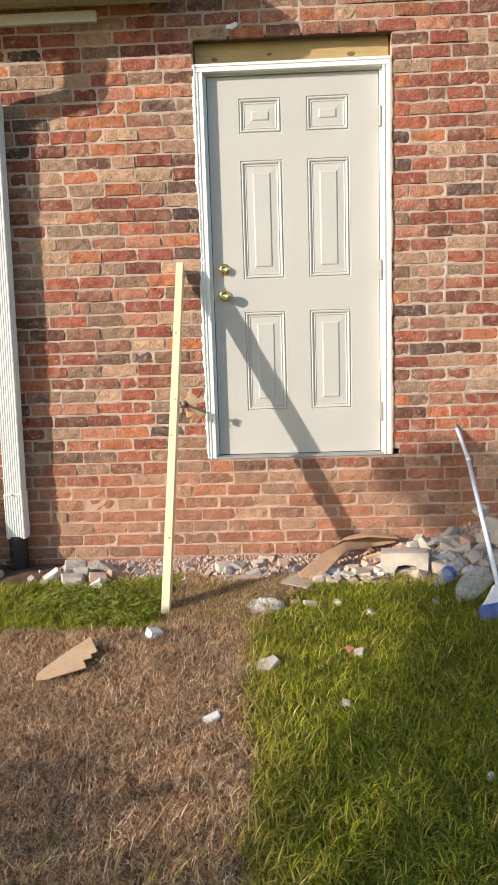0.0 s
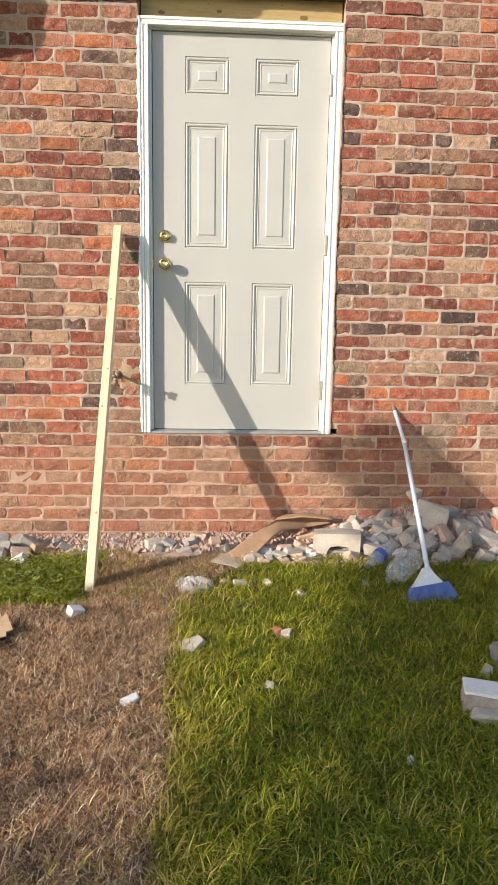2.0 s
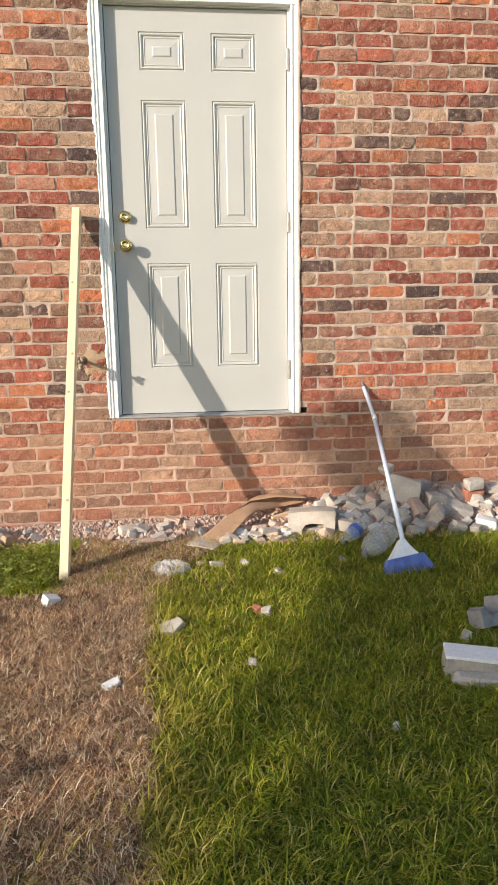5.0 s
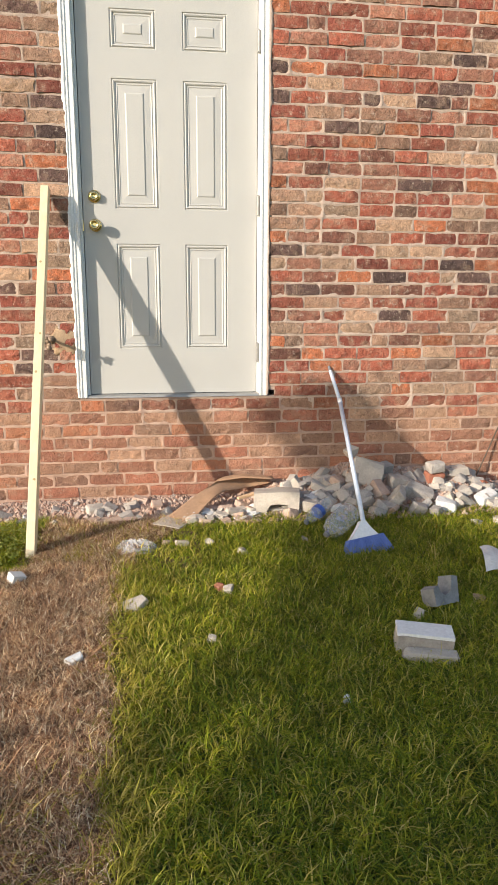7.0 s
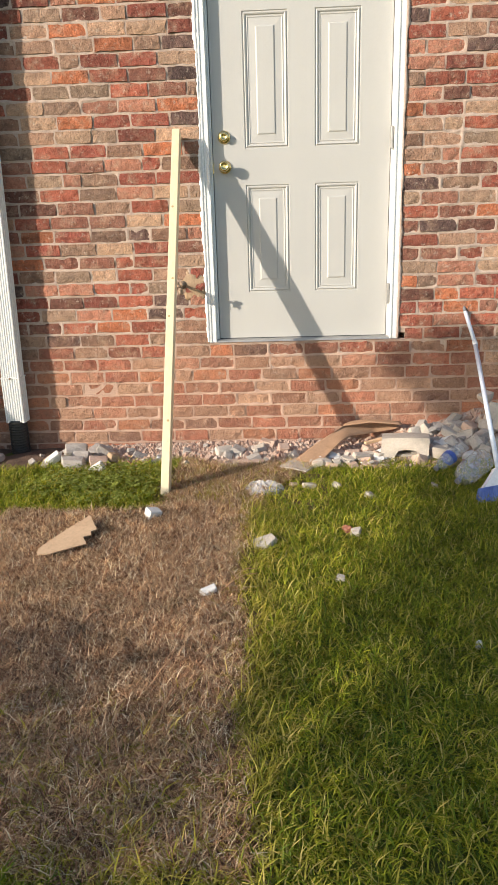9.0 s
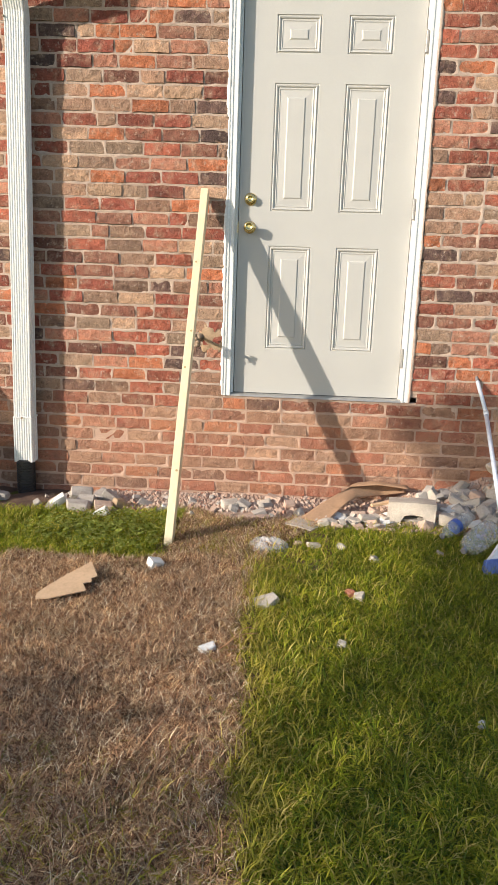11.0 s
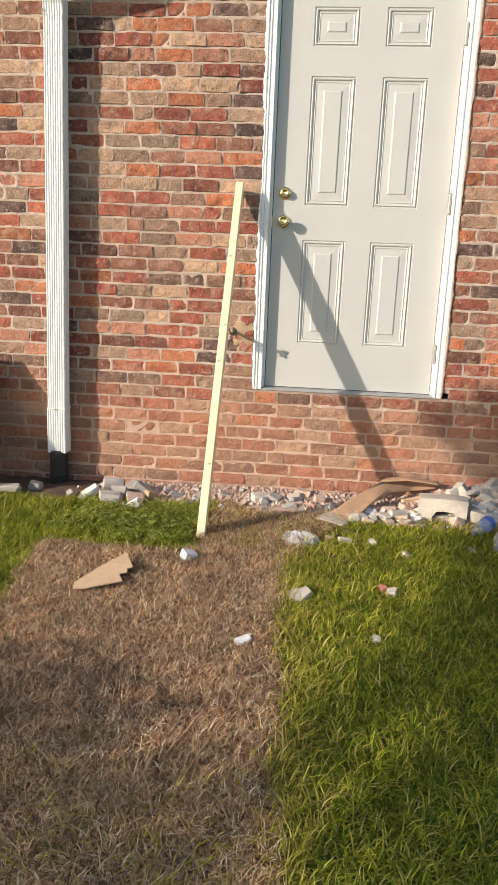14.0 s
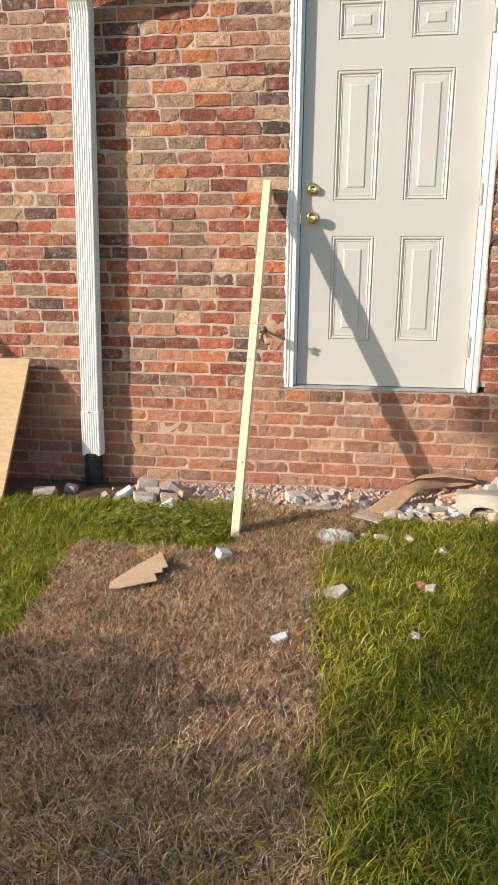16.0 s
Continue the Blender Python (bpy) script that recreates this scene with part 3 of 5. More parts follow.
def mortar_smear(heads):
    """Mortar that swells out of the joints and smears unevenly over the edges of the bricks."""
    xs, zs = np.arange(-2.0, 2.75, 0.0085), np.arange(-0.02, WALL_TOP, 0.0070)
    X, Z = np.meshgrid(xs, zs, indexing="ij")
    k = (Z - PHASE) / COURSE
    bed_gap = np.abs(k - np.round(k)) * COURSE
    head_gap = np.full(X.shape, 1.0)
    for j, z in enumerate(zs):
        row = np.array(heads.get(int(math.floor((z - PHASE) / COURSE)), [9.0]))
        head_gap[:, j] = np.min(np.abs(xs[:, None] - row[None, :]), axis=1)
    near = np.minimum(bed_gap, head_gap)
    lumps = 0.55 * value_noise(X, Z, 0.045, 1) + 0.45 * value_noise(X, Z, 0.016, 2)
    wide = value_noise(X, Z, 0.22, 3)
    out = 0.0078 - 0.0058 * np.clip(1 - near / 0.013, 0, 1) + 0.0030 * np.clip(near / 0.02, 0, 1)
    out = out - 0.0046 * lumps - 0.0026 * wide * (near < 0.02) - 0.006 * np.clip(wide - 0.6, 0, 1) * np.clip(lumps + 0.2, 0, 1)
    out = np.maximum(out, -0.0035)
    hole = (X > OPEN_X0 - 0.003) & (X < OPEN_X1 + 0.003) & (Z > OPEN_Z0 - 0.006) & (Z < OPEN_Z1 + 0.003) | (X > 1.03) & (X < 1.085) & (Z > 0.59) & (Z < 0.64)
    nx, nz = X.shape
    V = np.stack([X, out, Z], 2).reshape(-1, 3)
    idx = np.arange(nx * nz).reshape(nx, nz)
    F = np.stack([idx[:-1, :-1], idx[1:, :-1], idx[1:, 1:], idx[:-1, 1:]], 2)
    bad = hole[:-1, :-1] | hole[1:, :-1] | hole[1:, 1:] | hole[:-1, 1:]
    deep = np.minimum(np.minimum(out[:-1, :-1], out[1:, :-1]), np.minimum(out[1:, 1:], out[:-1, 1:])) > 0.0085
    F = F[~bad & ~deep]
    me = bpy.data.meshes.new("mortar_smear")
    me.from_pydata(V.tolist(), [], F.tolist())
    me.materials.append(MORTAR)
    for f in me.polygons:
        f.use_smooth = True
    ob = new("mortar_smear", me)
    ob.parent = wall
    ob["kind"] = "stuff"


# ---- materials of the loose things ----
CONCRETE = surf("broken_concrete", (0.30, 0.265, 0.235), (0.48, 0.435, 0.39), 14, 0.95, grain=110, relief=0.8, depth=0.006, speck=(0.24, 0.22, 0.20))
PALE = surf("pale_concrete", (0.44, 0.38, 0.315), (0.61, 0.535, 0.455), 12, 0.95, grain=110, relief=0.7, depth=0.005, speck=(0.42, 0.38, 0.33))
LIMESTONE = surf("white_masonry", (0.60, 0.585, 0.555), (0.74, 0.725, 0.70), 10, 0.9, grain=90, relief=0.6, depth=0.004, speck=(0.52, 0.49, 0.45))
PINK = surf("pink_mortar_rubble", (0.43, 0.29, 0.22), (0.58, 0.43, 0.34), 14, 0.95, grain=120, relief=0.8, depth=0.005, speck=(0.30, 0.20, 0.16))
REDBIT = surf("broken_red_brick", (0.30, 0.10, 0.06), (0.38, 0.15, 0.09), 14, 0.95, grain=110, relief=0.8, depth=0.005, speck=(0.42, 0.32, 0.26))
CARD = surf("brown_cardboard", (0.57, 0.385, 0.235), (0.65, 0.45, 0.28), 5, 0.85, grain=70, relief=0.1, depth=0.001, stretch=(1, 1, 1), speck=(0.38, 0.26, 0.15))
CARD_DARK = surf("dark_cardboard", (0.38, 0.225, 0.13), (0.47, 0.29, 0.175), 5, 0.85, grain=70, relief=0.1, depth=0.001, speck=(0.30, 0.18, 0.10))
PLY = surf("weathered_plywood", (0.46, 0.315, 0.165), (0.58, 0.41, 0.235), 5, 0.8, grain=60, relief=0.2, stretch=(3, 1, 12), speck=(0.40, 0.28, 0.15))
INK = surf("faded_ink", (0.22, 0.145, 0.085), (0.29, 0.195, 0.115), 20, 0.9)
BARK = surf("bark", (0.10, 0.075, 0.055), (0.16, 0.12, 0.09), 9, 0.95, stretch=(3, 3, 1), relief=0.8, depth=0.01)
PLASTIC_W = surf("white_plastic", (0.72, 0.74, 0.78), (0.78, 0.79, 0.82), 6, 0.35, relief=0.03, speck=(0.62, 0.62, 0.62))
HANDLE = surf("pale_blue_tube", (0.58, 0.64, 0.76), (0.66, 0.71, 0.80), 5, 0.35, relief=0.03)
BRISTLE = surf("blue_bristles", (0.13, 0.20, 0.50), (0.22, 0.31, 0.64), 30, 0.6, grain=200, relief=0.5, depth=0.004, stretch=(1, 1, 0.15))
GREY_P = surf("grey_plastic", (0.16, 0.16, 0.17), (0.20, 0.20, 0.21), 9, 0.5)
BLUE_LABEL = surf("blue_label", (0.05, 0.10, 0.38), (0.07, 0.14, 0.45), 20, 0.4, relief=0.03)
STEEL = surf("dull_steel", (0.24, 0.17, 0.12), (0.36, 0.27, 0.19), 30, 0.6, 0.5)
TAN_PATCH = surf("tan_mortar_patch", (0.40, 0.27, 0.16), (0.48, 0.34, 0.22), 12, 0.95, grain=120, relief=0.9, depth=0.006, speck=(0.30, 0.19, 0.11))
CLOVER = grass_mat("clover", [(0.0, (0.13, 0.17, 0.03)), (0.6, (0.24, 0.29, 0.05)), (1.0, (0.42, 0.46, 0.13))])
LEAF = grass_mat("leaf", [(0.0, (0.04, 0.08, 0.015)), (1.0, (0.09, 0.14, 0.03))])


def clear_mat(name, tint, rough, keep):
    """Thin clear plastic: mostly lets light through, with a gloss."""
    m, n, l, p = node_mat(name)
    p.inputs["Base Color"].default_value = (*tint, 1)
    p.inputs["Roughness"].default_value = rough
    t = n.new("ShaderNodeBsdfTransparent")
    pos = n.new("ShaderNodeNewGeometry").outputs["Position"]
    f = ramp(n, l, noise_tex(n, l, pos, 35, 4), [(0.35, (keep * 0.5,) * 3), (0.65, (min(1, keep * 1.5),) * 3)])
    mx = n.new("ShaderNodeMixShader")
    l.new(f, mx.inputs[0])
    l.new(t.outputs[0], mx.inputs[1])
    l.new(p.outputs[0], mx.inputs[2])
    l.new(mx.outputs[0], n["Material Output"].inputs[0])
    return m


BAG = clear_mat("clear_bag", (0.84, 0.84, 0.84), 0.12, 0.27)
PET = clear_mat("clear_bottle", (0.66, 0.68, 0.70), 0.06, 0.26)


# ---- downspout ----
def tube_path(points, w, d, ribs=0):
    """A rectangular pipe, w wide and d deep, through points in a plane of constant x; ribs on its front."""
    bm = bmesh.new()
    prof = [(-w / 2, d / 2)]
    k = max(1, ribs)
    for i in range(k):
        a = -w / 2 + w * i / k
        s = w / k
        prof += [(a + 0.14 * s, -d / 2), (a + 0.56 * s, -d / 2), (a + 0.66 * s, -d / 2 + 0.0032), (a + 0.94 * s, -d / 2 + 0.0032)] if ribs else []
    if not ribs:
        prof += [(-w / 2, -d / 2), (w / 2, -d / 2)]
    else:
        prof += [(w / 2 - 0.001, -d / 2)]
        for i in range(3):
            y = -d / 2 + d * (i + 0.3) / 3
            prof += [(w / 2, y), (w / 2 - 0.004, y + 0.004), (w / 2 - 0.004, y + 0.012), (w / 2, y + 0.016)]
    prof += [(w / 2, d / 2)]
    rings = []
    for i, p in enumerate(points):
        a, b = points[max(0, i - 1)], points[min(len(points) - 1, i + 1)]
        t = Vector((0, b[1] - a[1], b[2] - a[2])).normalized()
        nrm = Vector((0, t.z, -t.y))
        rings.append([bm.verts.new(Vector(p) + Vector((u, 0, 0)) + nrm * v) for u, v in prof])
    k = len(prof)
    for a, b in zip(rings, rings[1:]):
        for i in range(k):
            bm.faces.new((a[i], a[(i + 1) % k], b[(i + 1) % k], b[i]))
    bm.faces.new(rings[0][::-1])
    bm.faces.new(rings[-1])
    return bm


spout = thing("downspout", "white fluted aluminium downspout fixed to the brick wall", "downspout")
SPX = -1.108
part("pipe", tube_path([(SPX, -0.060, 0.40), (SPX + 0.012, -0.060, 1.2), (SPX + 0.030, -0.060, 2.47)], 0.102, 0.076, 8), VINYL, spout)
part("sleeve", tube_path([(SPX - 0.001, -0.060, 0.182), (SPX, -0.060, 0.438)], 0.108, 0.082, 8), VINYL, spout)
part("elbow", tube_path([(SPX + 0.030, -0.060, 2.445), (SPX + 0.030, -0.064, 2.50), (SPX + 0.030, -0.085, 2.55), (SPX + 0.030, -0.13, 2.60), (SPX + 0.030, -0.24, 2.70), (SPX + 0.030, -0.285, 2.75), (SPX + 0.030, -0.31, 2.81), (SPX + 0.030, -0.315, 3.02)], 0.106, 0.080, 8), VINYL, spout)
strap = part("strap", boxed(SPX - 0.0535, SPX + 0.0535, -0.1022, -0.004, 0.434, 0.442, 0.001), VINYL, spout)
part("screw", lathe([(0.006, 0), (0.006, 0.004), (0.003, 0.006)], 8, "y", Matrix.Translation((SPX, -0.105, 0.438)) @ Matrix.Rotation(math.pi, 4, "Z")), STEEL, strap)
part("screw", lathe([(0.006, 0), (0.006, 0.004), (0.003, 0.006)], 8, "y", Matrix.Translation((SPX - 0.02, -0.104, 2.462)) @ Matrix.Rotation(math.pi, 4, "Z")), STEEL, spout)
ring = []
for i in range(15):
    z = -0.03 + 0.015 * i
    ring += [(0.052, z), (0.052, z + 0.007), (0.045, z + 0.008), (0.045, z + 0.014)]
drain = part("drain_pipe", lathe(ring, 20, m=Matrix.Translation((SPX - 0.002, -0.064, 0.0))), BLACK, smooth=False)
tagged(drain, "black corrugated plastic drain pipe under the downspout", "pipe")

# ---- leaning stud ----
S0, S1 = Vector((-0.152, -0.812, 0.004)), Vector((-0.112, -0.041, 1.670))
zax = (S1 - S0).normalized()
yax = zax.cross(Vector((1, 0, 0))).normalized()
xax = yax.cross(zax)
FRAME = Matrix.Translation(S0) @ Matrix((xax, yax, zax)).transposed().to_4x4()
stud = part("lumber_stud", boxed(-0.019, 0.019, -0.033, 0.033, -0.02, (S1 - S0).length, 0.0025, FRAME), STUD)
tagged(stud, "pale new length of lumber leaning on the wall beside the door", "lumber")
for z, dx in ((0.35, 0.006), (0.86, -0.005), (1.05, 0.007), (1.42, -0.004)):
    k = part("knot", lathe([(0.006, 0.0), (0.005, 0.0006)], 10, "y", FRAME @ Matrix.Translation((dx, -0.0332, z)) @ Matrix.Rotation(math.pi, 4, "Z")), PINE, stud)

# ---- hose tap in the wall ----
tap = thing("hose_tap", "dull metal garden tap sticking out of patched brick", "tap")
TX, TZ = -0.130, 0.915
stem = part("stem", lathe([(0.022, 0.0), (0.022, 0.006), (0.008, 0.008), (0.008, 0.130)], 14, "y", Matrix.Translation((TX, 0.0, TZ)) @ Matrix.Rotation(math.pi, 4, "Z")), STEEL, tap, smooth=True)
lobes = bmesh.new()
for i in range(4):
    blob_at = (TX + 0.017 * math.cos(0.4 + i * math.pi / 2), -0.138, TZ + 0.017 * math.sin(0.4 + i * math.pi / 2))
    bmesh.ops.create_icosphere(lobes, subdivisions=2, radius=0.010, matrix=Matrix.Translation(blob_at) @ Matrix.Diagonal((1, 0.5, 1, 1)))
bmesh.ops.create_icosphere(lobes, subdivisions=2, radius=0.011, matrix=Matrix.Translation((TX, -0.138, TZ)) @ Matrix.Diagonal((1, 0.6, 1, 1)))
part("wheel", lobes, STEEL, stem, "four-lobed tap wheel", smooth=True)
part("spout", lathe([(0.010, 0.0), (0.012, -0.030), (0.014, -0.034), (0.014, -0.045)], 12, m=Matrix.Translation((TX, -0.098, TZ))), STEEL, tap, smooth=True)


def blob(bm, at, size, seed, rough=0.25, sub=2):
    rng = random.Random(seed)
    r = bmesh.ops.create_icosphere(bm, subdivisions=sub, radius=1.0)
    o = Vector((rng.uniform(-9, 9), rng.uniform(-9, 9), rng.uniform(-9, 9)))
    for v in r["verts"]:
        f = 1 + rough * noise.noise(v.co * 1.7 + o) + rough * 0.5 * noise.noise(v.co * 4.3 + o)
        v.co = Vector((at[0] + v.co.x * size[0] * f, at[1] + v.co.y * size[1] * f, at[2] + v.co.z * size[2] * f))
    return bm


patch = part("mortar_patch", blob(bmesh.new(), (-0.075, 0.004, 0.905), (0.066, 0.006, 0.075), 4, 0.5, 3), TAN_PATCH, smooth=True)
tagged(patch, "tan mortar patch smeared round the garden tap", "mortar patch")
for i, (x, z, w, h) in enumerate(((0.205, 2.884, 0.026, 0.014), (0.228, 2.893, 0.014, 0.012), (0.533, 3.004, 0.009, 0.009))):
    pt = part("paint_splash", blob(bmesh.new(), (x, 0.0, z), (w, 0.006, h), 20 + i, 0.6, 3), WHITE, smooth=True)
    tagged(pt, "splash of white paint on the brick lintel", "paint splash", group="paint splashes")


# ---- broken masonry ----
def chunk(name, at, size, rot, mat, label, category="rubble", group="rubble by the wall", seed=0, box_like=0.62, sink=True):
    """A broken lump with flat fracture faces: the hull of jittered corners and a few extra points."""
    rng = random.Random(seed)
    bm = bmesh.new()
    for sx in (-1, 1):
        for sy in (-1, 1):
            for sz in (-1, 1):
                f = [box_like + (1 - box_like) * rng.random() for _ in range(3)]
                bm.verts.new((sx * size[0] / 2 * f[0], sy * size[1] / 2 * f[1], sz * size[2] / 2 * f[2]))
    for _ in range(7):
        p = Vector((rng.uniform(-1, 1), rng.uniform(-1, 1), rng.uniform(-1, 1))).normalized()
        k = max(abs(p.x), abs(p.y), abs(p.z))
        q = p / k * (0.86 + 0.14 * rng.random())
        bm.verts.new((q.x * size[0] / 2, q.y * size[1] / 2, q.z * size[2] / 2))
    bmesh.ops.convex_hull(bm, input=bm.verts)
    for v in [v for v in bm.verts if not v.link_faces]:
        bm.verts.remove(v)
    bmesh.ops.bevel(bm, geom=list(bm.edges), offset=min(size) * 0.045, segments=1, affect="EDGES")
    for v in bm.verts:
        v.co += v.co.normalized() * min(size) * 0.05 * noise.noise(v.co * 40 + Vector((seed, 0, 0)))
    ob = part(name, bm, mat)
    ob.matrix_basis = pose(*at, *rot)
    return tagged(ob, label, category, group)


def pile_z(x, y):
    """Height of the heap's bed above the ground: gravel strip along the wall and a heap at its end."""
    g = ground_z(x, y)
    back = max(0.0, min(1.0, 1 + y / 0.46))
    strip = 0.012 * back ** 0.8
    heap = (0.15 * math.exp(-((x - 1.55) / 0.22) ** 2) + 0.12 * math.exp(-((x - 2.0) / 0.28) ** 2) + 0.05 * math.exp(-((x - 1.2) / 0.2) ** 2)) * max(0.0, min(1.0, 1 + y / 0.42)) ** 0.7
    return g + strip + heap


def bed():
    bm = bmesh.new()
    rows = []
    for j in range(15):
        row = []
        for i in range(110):
            x = -0.72 + 3.22 * i / 109
            front = -0.46 - 0.05 * math.sin(3.1 * x) - 0.03 * math.sin(11 * x)
            y = front + (0.012 - front) * j / 14
            z = pile_z(x, y) + 0.012 * noise.noise((x * 14, y * 14, 3)) + (0.004 if j else -0.02)
            row.append(bm.verts.new((x, y, z)))
        rows.append(row)
    for a, b in zip(rows, rows[1:]):
        for i in range(109):
            bm.faces.new((a[i], a[i + 1], b[i + 1], b[i]))
    return bm


tagged(part("rubble_bed", bed(), PINK, smooth=True), "pinkish crushed mortar and dust along the foot of the wall", "rubble", kind="stuff")


def gravel():
    """Fine crushed mortar and stone, too many to count."""
    rng = random.Random(8)
    V, F = [], []
    for _ in range(15000):
        x = rng.uniform(-0.70, 2.4)
        reach = 0.30 + 0.20 * max(0.0, min(1.0, (x - 0.3) / 0.2)) + 0.14 * max(0.0, min(1.0, (-0.3 - x) / 0.2))
        y = -0.02 - reach * rng.random() ** 1.15
        if y < -reach * 0.8 and rng.random() < 0.5:
            continue
        s = 0.004 + 0.019 * rng.random() ** 2.2
        z = pile_z(x, y) + s * 0.4
        b = len(V)
        a = rng.uniform(0, 6.28)
        for p in ((1, 0, 0), (-1, 0, 0), (0, 1, 0), (0, -1, 0), (0.2, 0.1, 0.8), (-0.2, 0.2, -0.8)):
            k = [q * s * rng.uniform(0.75, 1.15) for q in p]
            V.append((x + k[0] * math.cos(a) - k[1] * math.sin(a), y + k[0] * math.sin(a) + k[1] * math.cos(a), z + k[2]))
        F += [(b, b + 2, b + 4), (b + 2, b + 1, b + 4), (b + 1, b + 3, b + 4), (b + 3, b, b + 4), (b + 2, b, b + 5), (b + 1, b + 2, b + 5), (b + 3, b + 1, b + 5), (b, b + 3, b + 5)]
    me = bpy.data.meshes.new("gravel")
    me.from_pydata(V, [], F)
    m, n, l, p = node_mat("mixed_gravel")
    geo = n.new("ShaderNodeNewGeometry")
    col = ramp(n, l, geo.outputs["Random Per Island"], [(0.0, (0.38, 0.245, 0.175)), (0.3, (0.54, 0.38, 0.29)), (0.45, (0.30, 0.22, 0.175)), (0.7, (0.60, 0.455, 0.36)), (0.88, (0.38, 0.19, 0.125)), (1.0, (0.56, 0.46, 0.38))])
    fine = noise_tex(n, l, geo.outputs["Position"], 150, 4)
    l.new(mix(n, l, 1.0, col, ramp(n, l, fine, [(0.3, (0.75, 0.75, 0.75)), (0.7, (1.1, 1.1, 1.1))]), "MULTIPLY"), p.inputs["Base Color"])
    p.inputs["Roughness"].default_value = 0.95
    bump(n, l, fine, 0.6, 0.004, p)
    me.materials.append(m)
    return tagged(new("gravel", me), "pinkish gravel of crushed mortar at the foot of the wall", "gravel", kind="stuff")


gravel()

